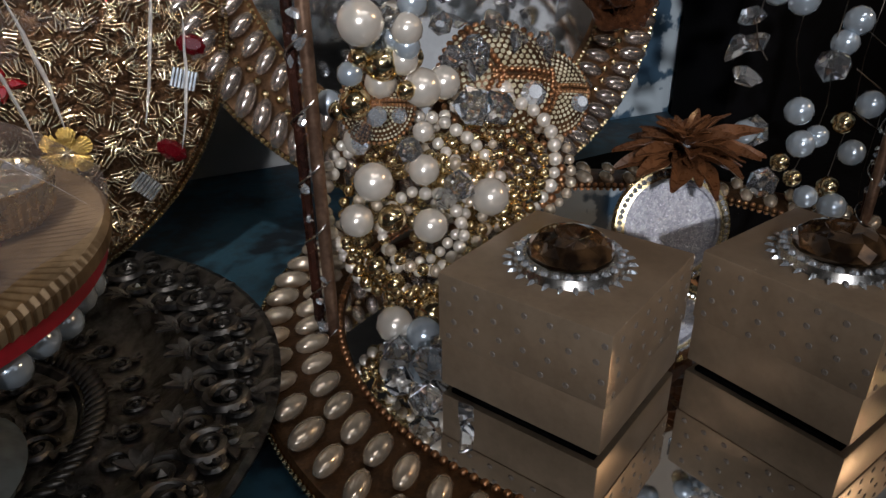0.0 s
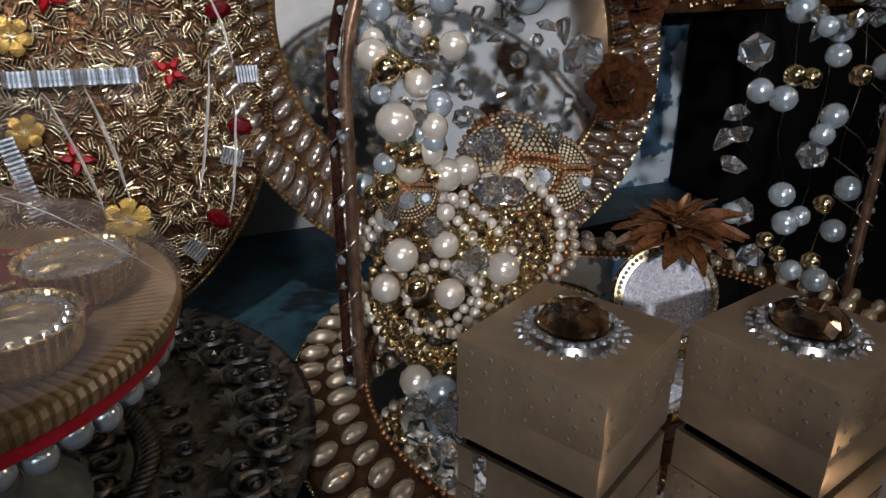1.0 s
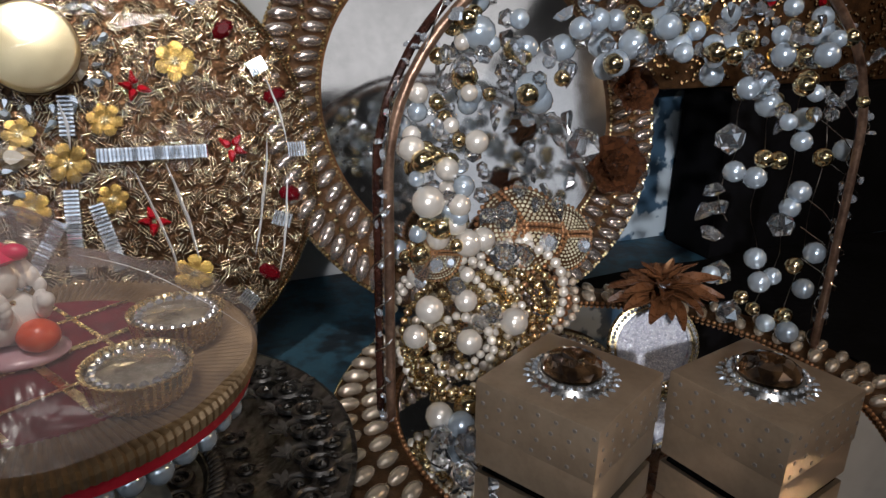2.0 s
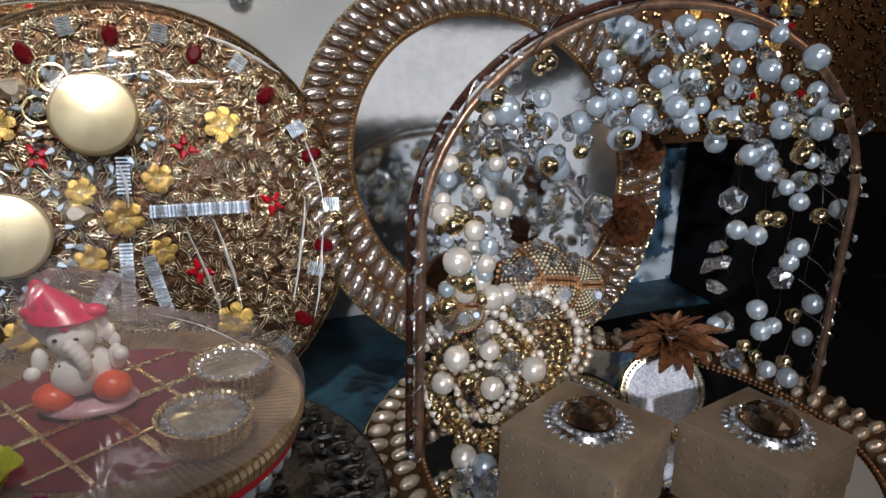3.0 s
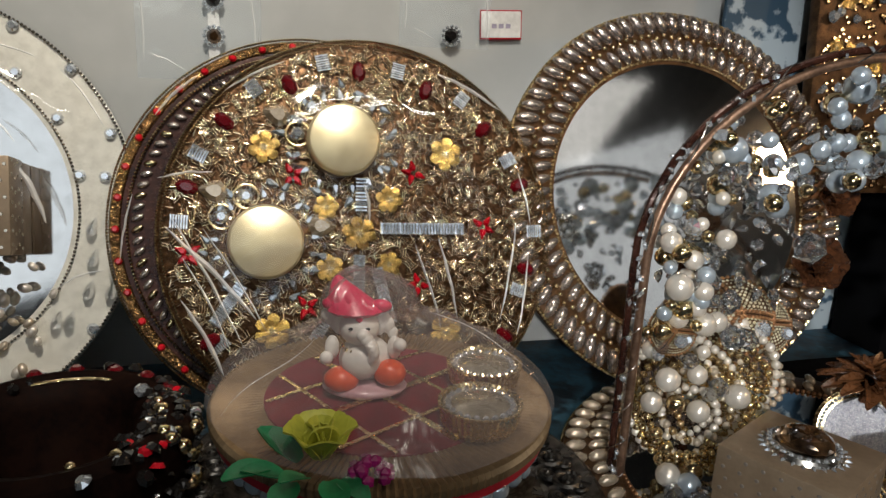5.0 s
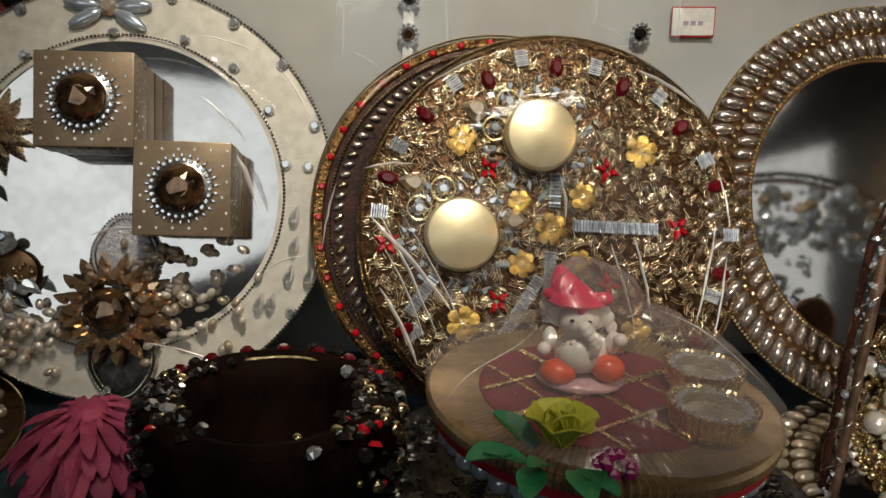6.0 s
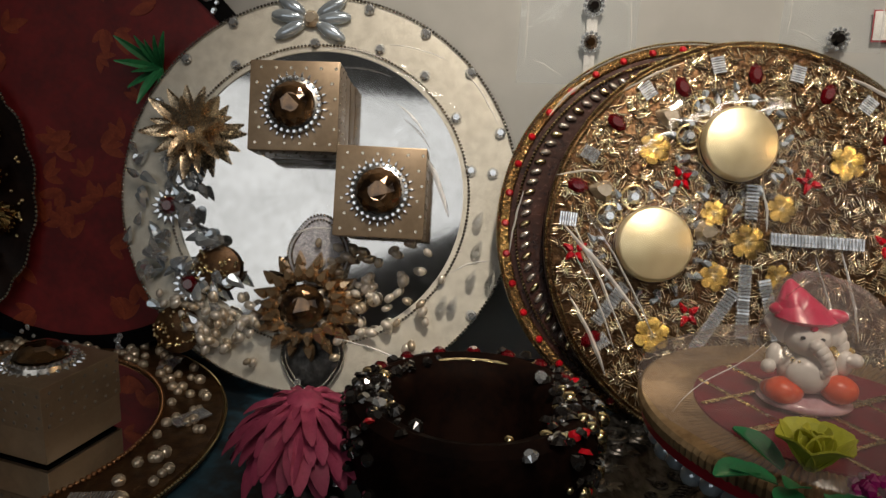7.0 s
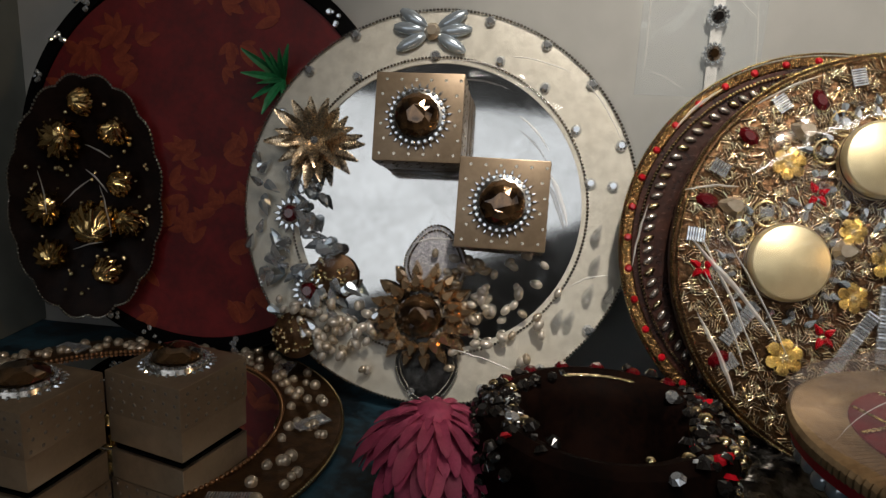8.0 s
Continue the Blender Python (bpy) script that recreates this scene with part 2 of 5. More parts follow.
def ring_lathe(profile, seg=96):
    """Closed ring round z from a closed loop of (radius, height) pairs."""
    bm = bmesh.new()
    rings = [[bm.verts.new((r * math.cos(2 * math.pi * i / seg), r * math.sin(2 * math.pi * i / seg), z)) for i in range(seg)] for r, z in profile]
    for k, a in enumerate(rings):
        b = rings[(k + 1) % len(rings)]
        for i in range(seg):
            j = (i + 1) % seg
            bm.faces.new((a[i], a[j], b[j], b[i]))
    bmesh.ops.recalc_face_normals(bm, faces=bm.faces)
    return bm


def box(sx, sy, sz, bevel=0.0, bm=None, m=None, seg=2):
    """Box with its base centred on the origin."""
    own = bmesh.new()
    bmesh.ops.create_cube(own, size=1, matrix=Matrix.Translation((0, 0, sz / 2)) @ Matrix.Diagonal((sx, sy, sz, 1)))
    if bevel:
        bmesh.ops.bevel(own, geom=own.edges[:], offset=bevel, segments=seg, affect="EDGES", profile=0.6)
    if m is not None:
        own.transform(m)
    if bm is None:
        return own
    me = bpy.data.meshes.new("t")
    own.to_mesh(me)
    own.free()
    bm.from_mesh(me)
    bpy.data.meshes.remove(me)
    return bm


def ball(r, sub=2, sx=1.0, sy=1.0, sz=1.0):
    bm = bmesh.new()
    bmesh.ops.create_icosphere(bm, subdivisions=sub, radius=r)
    bm.transform(Matrix.Diagonal((sx, sy, sz, 1)))
    return bm


def tube(points, r, seg=8, closed=False, flat=1.0):
    """Round bar along points; r is one radius or one for each point."""
    bm = bmesh.new()
    n = len(points)
    pts = [Vector(p) for p in points]
    rr = r if isinstance(r, (list, tuple)) else [r] * n
    rings, up = [], Vector((0.13, 0.21, 0.97))
    for i, p in enumerate(pts):
        d = (pts[(i + 1) % n] - pts[i - 1]) if closed else (pts[min(i + 1, n - 1)] - pts[max(i - 1, 0)])
        d.normalize()
        s = d.cross(up)
        if s.length < 1e-4:
            s = d.cross(Vector((1, 0, 0)))
        s.normalize()
        u = s.cross(d).normalized()
        rings.append([bm.verts.new(p + rr[i] * (math.cos(2 * math.pi * k / seg) * s + flat * math.sin(2 * math.pi * k / seg) * u)) for k in range(seg)])
    for i in range(n if closed else n - 1):
        a, b = rings[i], rings[(i + 1) % n]
        for k in range(seg):
            j = (k + 1) % seg
            bm.faces.new((a[k], a[j], b[j], b[k]))
    if not closed:
        bm.faces.new(rings[0][::-1])
        bm.faces.new(rings[-1])
    return bm


def petal(length, width, lift=0.3, cup=0.25, n=6, thick=0.0006, tip=1.0):
    """Pointed curved petal from the origin along +x, with thickness."""
    bm = bmesh.new()
    top, low = [], []
    for i in range(n + 1):
        f = i / n
        w = width * 0.5 * max(0.06, math.sin(math.pi * min(1, f * 0.86 + 0.10)) ** 0.8 * (1 - 0.25 * tip * f))
        z = lift * length * math.sin(f * 1.4)
        x = length * f
        top.append([bm.verts.new((x, s * w, z + cup * w * abs(s) + thick)) for s in (-1, 0, 1)])
        low.append([bm.verts.new((x, s * w, z + cup * w * abs(s))) for s in (-1, 0, 1)])
    for i in range(n):
        for k in range(2):
            bm.faces.new((top[i][k], top[i + 1][k], top[i + 1][k + 1], top[i][k + 1]))
            bm.faces.new((low[i][k + 1], low[i + 1][k + 1], low[i + 1][k], low[i][k]))
        for k, s in ((0, 1), (2, -1)):
            q = (top[i][k], low[i][k], low[i + 1][k], top[i + 1][k])
            bm.faces.new(q if s > 0 else q[::-1])
    bm.faces.new((top[n][0], top[n][1], top[n][2], low[n][2], low[n][1], low[n][0]))
    return bm


def gem(r, h, seg=8, table=0.55):
    """Cut stone lying on z = 0, facing +z."""
    bm = bmesh.new()
    low = [bm.verts.new((r * math.cos(2 * math.pi * i / seg), r * math.sin(2 * math.pi * i / seg), h * 0.25)) for i in range(seg)]
    top = [bm.verts.new((r * table * math.cos(2 * math.pi * (i + 0.5) / seg), r * table * math.sin(2 * math.pi * (i + 0.5) / seg), h)) for i in range(seg)]
    tipv = bm.verts.new((0, 0, 0))
    bm.faces.new(top)
    for i in range(seg):
        j = (i + 1) % seg
        bm.faces.new((low[i], low[j], top[i]))
        bm.faces.new((low[j], top[j], top[i]))
        bm.faces.new((low[j], low[i], tipv))
    bmesh.ops.recalc_face_normals(bm, faces=bm.faces)
    return bm


def cut_stone(r, h, seg=12):
    """Large round stone with three tiers of facets, lying on z = 0."""
    bm, prev = bmesh.new(), None
    for k, (f, z) in enumerate(((1.0, 0.12), (0.93, 0.45), (0.72, 0.80), (0.42, 1.0))):
        ring = [bm.verts.new((r * f * math.cos(2 * math.pi * (i + 0.5 * (k % 2)) / seg), r * f * math.sin(2 * math.pi * (i + 0.5 * (k % 2)) / seg), h * z)) for i in range(seg)]
        if prev:
            for i in range(seg):
                j, o = (i + 1) % seg, k % 2
                if o:
                    bm.faces.new((prev[i], prev[j], ring[i]))
                    bm.faces.new((prev[j], ring[j], ring[i]))
                else:
                    bm.faces.new((prev[i], ring[j], ring[i]))
                    bm.faces.new((prev[i], prev[j], ring[j]))
        else:
            bm.faces.new(ring[::-1])
        prev = ring
    bm.faces.new(prev)
    for e in bm.verts:
        e.co += Vector((noise.noise(e.co * 900), noise.noise(e.co * 700 + Vector((3, 0, 0))), noise.noise(e.co * 800 + Vector((0, 5, 0))))) * r * 0.035
    bmesh.ops.recalc_face_normals(bm, faces=bm.faces)
    return bm


def drop_gem(r, length, h):
    """Pear-shaped cut stone along +x."""
    bm = bmesh.new()
    seg = 10
    low, top = [], []
    for i in range(seg):
        a = 2 * math.pi * i / seg
        x, y = math.cos(a), math.sin(a)
        k = length if x > 0 else r
        w = r * (1 - 0.55 * max(0, x))
        low.append(bm.verts.new((k * x, w * y, 0)))
        top.append(bm.verts.new((k * x * 0.55, w * y * 0.55, h)))
    bm.faces.new(top)
    bm.faces.new(low[::-1])
    for i in range(seg):
        j = (i + 1) % seg
        bm.faces.new((low[i], low[j], top[j], top[i]))
    return bm


def shared(name, bm, mat, smooth=True):
    return mesh_of(name, bm, mat, smooth)


def T(x, y, z=0.0, rz=0.0, s=1.0, rx=0.0, ry=0.0):
    return Matrix.LocRotScale((x, y, z), Euler((radians(rx), radians(ry), radians(rz))), (s, s, s))


def leaning(cx, cy, cz, lean, turn=0.0):
    """Pose of a plate that leans on the wall: its z faces the room, its y goes up the plate."""
    return pose(cx, cy, cz, 90 - lean, 0, turn)


PEARL_S = {k: shared("pearl", ball(1, 2), m) for k, m in (("w", PEARL), ("b", PEARL_BLUE), ("c", PEARL_CREAM), ("d", PEARL_DARK), ("g", GBEAD))}
SEED_S = {k: shared("bead", ball(1, 2), m) for k, m in (("w", PEARL), ("c", PEARL_CREAM), ("g", GBEAD), ("d", PEARL_DARK), ("s", CHAIN), ("b", COPPERBEAD))}
CRYS_BALL = shared("crystal_bead", ball(1, 1), CRYSTAL, False)
RHINE_S = shared("rhinestone", gem(1, 0.8, 8), RHINE, False)
RED_S = shared("red_stone", gem(1, 0.8, 8), REDGEM, False)
DKRED_S = shared("dark_red_stone", gem(1, 0.6, 8), DKREDGEM, False)
DROP_S = shared("crystal_drop", drop_gem(0.5, 1.3, 0.5), RHINE, False)
REDDROP_S = shared("red_drop", drop_gem(0.5, 1.0, 0.45), REDGEM, False)
CLEARDROP_S = shared("crystal_drop", drop_gem(0.5, 1.3, 0.6), CRYSTAL, False)


def degrees_of(a):
    return a * 180 / math.pi


def bead_chain(parent, name, r, count, size, mat, z=0.0):
    """A fine beaded edge, too small to pick apart."""
    bm = bmesh.new()
    for i in range(count):
        a = 2 * math.pi * i / count
        bmesh.ops.create_icosphere(bm, subdivisions=1, radius=size, matrix=Matrix.Translation((r * math.cos(a), r * math.sin(a), z)))
    return part(name, bm, mat, parent, kind="stuff")


# ---- the shelf and the room ----
bm = bmesh.new()
box(3.2, 0.62, 0.03, 0.004, bm, T(0.25, -0.245, -0.03))
structure("shelf", bm, CLOTH, "shelf covered with dark teal printed cloth", "shelf")
structure("wall_north", box(5.0, 0.08, 2.9, 0, None, T(0, 0.105, -0.9)), WALL, "off-white painted back wall behind the shelf", "wall")
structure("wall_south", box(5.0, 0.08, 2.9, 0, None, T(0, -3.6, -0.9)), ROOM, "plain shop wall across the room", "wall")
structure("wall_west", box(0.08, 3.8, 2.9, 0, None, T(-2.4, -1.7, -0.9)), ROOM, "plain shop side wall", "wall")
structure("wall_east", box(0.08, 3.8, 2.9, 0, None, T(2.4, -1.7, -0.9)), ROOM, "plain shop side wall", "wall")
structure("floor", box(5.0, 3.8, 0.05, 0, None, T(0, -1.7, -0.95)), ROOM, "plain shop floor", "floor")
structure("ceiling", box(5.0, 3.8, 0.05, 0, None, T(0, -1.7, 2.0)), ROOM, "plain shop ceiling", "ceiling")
structure("side_panel", box(0.02, 0.34, 0.6, 0.002, None, T(-0.66, -0.10, 0.0)), SIDE, "grey-green side board of the display shelf", "panel")


# ---- plates that lean on the wall ----
def fluted_flower(r, lobes=6, cup=0.14):
    """Stamped metal flower: parted petals with fine radial flutes round a small boss."""
    bm = bmesh.new()
    seg, prev = 84, None
    centre = bm.verts.new((0, 0, r * 0.10))
    for k, f in enumerate((0.14, 0.32, 0.6, 0.85, 1.0)):
        ring = []
        for i in range(seg):
            a = 2 * math.pi * i / seg
            edge = abs(math.sin(lobes * a / 2)) ** 0.45
            lobe = 1 - 0.40 * (1 - edge) * f ** 1.5
            flute = 0.075 * r * (1 if i % 2 else -1) * f
            z = r * (cup * f ** 1.3 + 0.10 * edge * math.sin(math.pi * f)) + (flute if k else r * 0.05)
            ring.append(bm.verts.new((r * f * lobe * math.cos(a), r * f * lobe * math.sin(a), z)))
        for i in range(seg):
            j = (i + 1) % seg
            if prev:
                bm.faces.new((prev[i], ring[i], ring[j], prev[j]))
            else:
                bm.faces.new((centre, ring[i], ring[j]))
        prev = ring
    return bm


def wrap_sheet(r, z0, amp, seed, seg=80, rings=22, skirt=0.006):
    """Crumpled clear wrap stretched over a round plate."""
    bm = bmesh.new()
    prev = None
    c = bm.verts.new((0, 0, z0))
    for k in range(1, rings + 1):
        f = k / rings
        ring = []
        for i in range(seg):
            a = 2 * math.pi * i / seg
            x, y = r * f * math.cos(a), r * f * math.sin(a)
            crease = noise.noise(Vector((x * 26 + seed, y * 26, 0.3))) + 0.6 * abs(noise.noise(Vector((a * 6, f * 2.0 + seed, 1.7))))
            z = z0 * (1 - f ** 5) + amp * crease * (1 - f ** 8) + skirt * (1 - f)
            ring.append(bm.verts.new((x, y, z)))
        for i in range(seg):
            j = (i + 1) % seg
            if prev:
                bm.faces.new((prev[i], ring[i], ring[j], prev[j]))
            else:
                bm.faces.new((c, ring[i], ring[j]))
        prev = ring
    return bm


def add_wrap(parent, bm, mat, label):
    ob = part("clear_wrap", bm, mat, parent, label)
    ob.visible_shadow = False
    return ob


PALEDROP_S = shared("crystal_drop", drop_gem(0.5, 1.3, 0.5), PEARL_BLUE, False)
GOLDFLOWER = shared("gold_flower", fluted_flower(1.0), GOLDLEAF, False)


def wrap_glint(parent, x0, y0, x1, y1, width, z, bow=0.0, high=0.35):
    """A taut crease of the wrap, its highlight painted white: a slim raised ridge that tapers to both ends."""
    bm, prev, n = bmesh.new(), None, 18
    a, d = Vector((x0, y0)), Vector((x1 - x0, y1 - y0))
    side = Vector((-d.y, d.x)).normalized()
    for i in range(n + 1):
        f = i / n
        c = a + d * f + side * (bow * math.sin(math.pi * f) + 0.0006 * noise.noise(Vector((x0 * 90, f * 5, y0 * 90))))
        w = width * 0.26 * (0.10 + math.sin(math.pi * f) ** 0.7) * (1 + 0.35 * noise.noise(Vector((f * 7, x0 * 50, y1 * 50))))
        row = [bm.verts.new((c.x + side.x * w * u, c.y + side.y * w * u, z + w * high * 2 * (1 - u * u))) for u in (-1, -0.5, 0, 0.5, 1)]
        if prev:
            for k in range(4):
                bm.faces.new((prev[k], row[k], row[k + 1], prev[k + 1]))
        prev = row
    ob = part("wrap_glint", bm, FOLD_GLINT, parent, "taut crease in the wrap with its highlight painted white")
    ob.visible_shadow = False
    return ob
CAP_BM = [(0.0, 0.0), (0.0225, 0.0), (0.0235, 0.001), (0.0235, 0.011), (0.0225, 0.013), (0.0215, 0.0136), (0.0, 0.0140)]


def gold_plate():
    p = thing("ring_platter", "round gold beaded platter with stones and flowers in clear wrap", "platter",
              leaning(0.0055, -0.0535, 0.134, 18))
    R = 0.132
    part("base_disc", lathe([(0, -0.010), (R - 0.004, -0.010), (R, -0.008), (R, -0.002), (R - 0.003, 0.0), (0, 0.0)], 128), PLATEGOLD, p, "shimmering gold board")
    bead_chain(p, "beaded_edge", R - 0.001, 420, 0.0011, GBEAD, 0.001)
    bead_chain(p, "beaded_edge", R - 0.004, 400, 0.0010, GBEAD, 0.002)
    bead_chain(p, "inner_cord", 0.110, 340, 0.0009, GBEAD, 0.001)
    rng = random.Random(4)
    taken = [(-0.0143, 0.0617, 0.026), (-0.0648, -0.004, 0.026)]
    bugle = shared("bugle_bead", tube([(-0.0026, 0, 0), (0.0026, 0, 0)], 0.00046, 10), BUGLE)
    joined = bmesh.new()
    count = 0
    spots = []
    while len(spots) < 7200:
        a, r = rng.uniform(0, 2 * math.pi), (R - 0.006) * math.sqrt(rng.random())
        x, y = r * math.cos(a), r * math.sin(a)
        if any((x - u) ** 2 + (y - v) ** 2 < (w * 0.9) ** 2 for u, v, w in taken):
            continue
        base = 200 * noise.noise(Vector((x * 60, y * 60, 2.0))) + rng.choice((0, 0, 55, 100, 140))
        for k in range(rng.choice((1, 2, 3))):
            spots.append((x + k * 0.0017 * math.sin(radians(base)), y - k * 0.0017 * math.cos(radians(base)), base + rng.uniform(-9, 9)))
    for x, y, ang in spots:
        m = T(x, y, 0.0008 + rng.uniform(0, 0.0007), ang, rng.uniform(0.75, 1.1), 0, rng.uniform(-7, 7))
        if abs(x - 0.06) < 0.032 and abs(y + 0.01) < 0.035 and count < 260:
            piece("bugle_bead", bugle, m, p)
            count += 1
        else:
            vs = []
            for e in (-1, 1):
                for k in range(10):
                    q = 2 * math.pi * k / 10
                    vs.append(joined.verts.new(m @ Vector((e * 0.0026, 0.00046 * math.cos(q), 0.00046 * math.sin(q)))))
            for k in range(10):
                j = (k + 1) % 10
                joined.faces.new((vs[k], vs[j], vs[10 + j], vs[10 + k]))
            joined.faces.new(vs[:10][::-1])
            joined.faces.new(vs[10:])
    part("bugle_beads", joined, BUGLE, p, "scattered gold bugle beads", kind="stuff")
    for x, y in ((-0.0143, 0.0617), (-0.0650, -0.004)):
        cup = part("ring_cup", lathe(CAP_BM, 64), CUPGOLD, p, "round pale gold cup with a brushed lid", T(x, y, 0.002))
        part("cup_band", ring_lathe([(0.0238, 0.0068), (0.0242, 0.0068), (0.0242, 0.0076), (0.0238, 0.0076)], 64), BRONZE, cup)
        for i in range(17):
            a = 2 * math.pi * i / 17 + 0.1
            piece("crystal_drop", DROP_S, T(x + 0.0305 * math.cos(a), y + 0.0305 * math.sin(a), 0.0015, degrees_of(a) + rng.uniform(-25, 25), 0.0052 + rng.uniform(-.0008, .0008)), p)
        for i in range(21):
            a, rr = 2 * math.pi * i / 21 + rng.uniform(-0.1, 0.1), rng.uniform(0.0345, 0.040)
            piece("crystal_drop", PALEDROP_S if i % 3 else CLEARDROP_S, T(x + rr * math.cos(a), y + rr * math.sin(a), 0.0015, rng.uniform(0, 360), rng.uniform(0.0038, 0.0056), rng.uniform(-12, 12)), p)
    for x, y, s in ((-0.0646, 0.0578, 0.0105), (0.0565, 0.0546, 0.0115), (-0.0623, -0.0606, 0.0115), (0.0521, -0.067, 0.0115), (-0.0045, 0.001, 0.0115),
                    (0.0162, 0.0235, 0.0095), (-0.0245, -0.0218, 0.0095), (0.0150, -0.0200, 0.0085), (-0.0260, 0.0185, 0.0085)):
        piece("gold_flower", GOLDFLOWER, T(x, y, 0.002, rng.uniform(0, 60), s), p)
    for x, y in ((0.0338, 0.0415), (0.0822, 0.0040), (-0.0402, -0.0464), (0.0348, -0.0346), (-0.0470, 0.0400), (-0.112, -0.010)):
        a0 = rng.uniform(0, 360)
        for k in range(4):
            a = a0 + (0, 70, 150, 240)[k]
            piece("red_drop", REDDROP_S, T(x + 0.0038 * math.cos(radians(a)), y + 0.0038 * math.sin(radians(a)), 0.002, a, 0.0052), p)
    for x, y in ((-0.0016, 0.1096), (-0.0476, 0.099), (0.0443, 0.0986), (0.0849, 0.0725), (0.1101, 0.0333), (0.1128, -0.0261), (0.0949, -0.0719),
                 (-0.0889, 0.0741), (-0.1121, 0.032), (-0.1000, -0.0652)):
        a = math.atan2(y, x)
        piece("dark_red_stone", DKRED_S, T(x, y, 0.0015, degrees_of(a)) @ Matrix.Diagonal((0.0072, 0.0048, 0.0050, 1)), p)
    rod = shared("silver_bugle", box(0.0014, 0.0090, 0.0013, 0.0003), RHINE, False)
    for x, y in ((-0.0255, 0.1146), (0.0252, 0.111), (0.0696, 0.0926), (0.1021, 0.0507), (0.1199, 0.0004), (0.1061, -0.0409), (-0.105, 0.053),
                 (-0.1173, 0.0103), (-0.0945, -0.0669), (0.0811, -0.0863), (-0.0700, 0.0960)):
        a = math.atan2(y, x)
        for k in range(7):
            u = (k - 3) * 0.0016
            piece("silver_bugle", rod, T(x + u * math.cos(a), y + u * math.sin(a), 0.0012, degrees_of(a)), p)
    strip = shared("crystal_baguette", box(0.0019, 0.0084, 0.0024, 0.0005, None, None, 1), RHINE, False)
    for (x0, y0), (x1, y1) in (((0.0092, 0.0040), (0.0680, 0.0028)), ((-0.0052, -0.013), (-0.0072, -0.060)), ((0.0060, -0.022), (0.0150, -0.0600)), ((-0.0030, 0.0150), (-0.0020, 0.0380)),
                                   ((-0.012, -0.03), (-0.055, -0.098)), ((-0.0800, -0.030), (-0.098, -0.055))):
        d = math.hypot(x1 - x0, y1 - y0)
        n = int(d / 0.0021)
        for k in range(n):
            f = (k + 0.5) / n
            piece("crystal_baguette", strip, T(x0 + f * (x1 - x0), y0 + f * (y1 - y0), 0.0018, degrees_of(math.atan2(y1 - y0, x1 - x0)), 1.0, rng.uniform(-3, 3)), p)
    for x, y, a in ((-0.0551, 0.0787, 160), (-0.0953, 0.0292, 170), (0.004, 0.052, 40), (-0.030, 0.006, 0)):
        part("cream_drop", drop_gem(0.0075, 0.0105, 0.005), PEARL_CREAM, p, "cream pear-shaped stone", T(x, y, 0.002, a), smooth=False)
    for x, y in ((-0.034, 0.0848), (-0.0431, 0.0667), (-0.0765, 0.0259), (-0.0918, 0.013)):
        piece("rhinestone", RHINE_S, T(x, y, 0.003, 0, 0.0046), p)
        part("gold_scroll", tube([(x + 0.0078 * math.cos(a * 0.35), y + 0.0078 * math.sin(a * 0.35), 0.003) for a in range(18)], 0.0008, 6, True), BRASS, p)
    add_wrap(p, wrap_sheet(R + 0.002, 0.019, 0.0016, 3.0), FILM, "taut clear plastic wrap")
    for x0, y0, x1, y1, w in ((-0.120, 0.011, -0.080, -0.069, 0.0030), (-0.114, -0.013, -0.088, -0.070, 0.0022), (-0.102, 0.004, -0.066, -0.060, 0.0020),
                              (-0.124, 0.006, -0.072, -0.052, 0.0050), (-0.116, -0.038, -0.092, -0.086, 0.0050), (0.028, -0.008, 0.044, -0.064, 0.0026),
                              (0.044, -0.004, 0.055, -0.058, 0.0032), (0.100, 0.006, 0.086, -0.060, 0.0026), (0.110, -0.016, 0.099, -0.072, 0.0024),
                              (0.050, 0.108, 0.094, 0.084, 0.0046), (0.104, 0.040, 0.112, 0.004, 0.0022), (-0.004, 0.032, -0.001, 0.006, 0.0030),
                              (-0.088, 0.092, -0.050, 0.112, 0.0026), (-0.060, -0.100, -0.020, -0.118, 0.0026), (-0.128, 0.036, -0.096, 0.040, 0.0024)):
        wrap_glint(p, x0, y0, x1, y1, w, 0.0205 * (1 - (math.hypot((x0 + x1) / 2, (y0 + y1) / 2) / 0.136) ** 5) + 0.002, 0.0015)
    return p


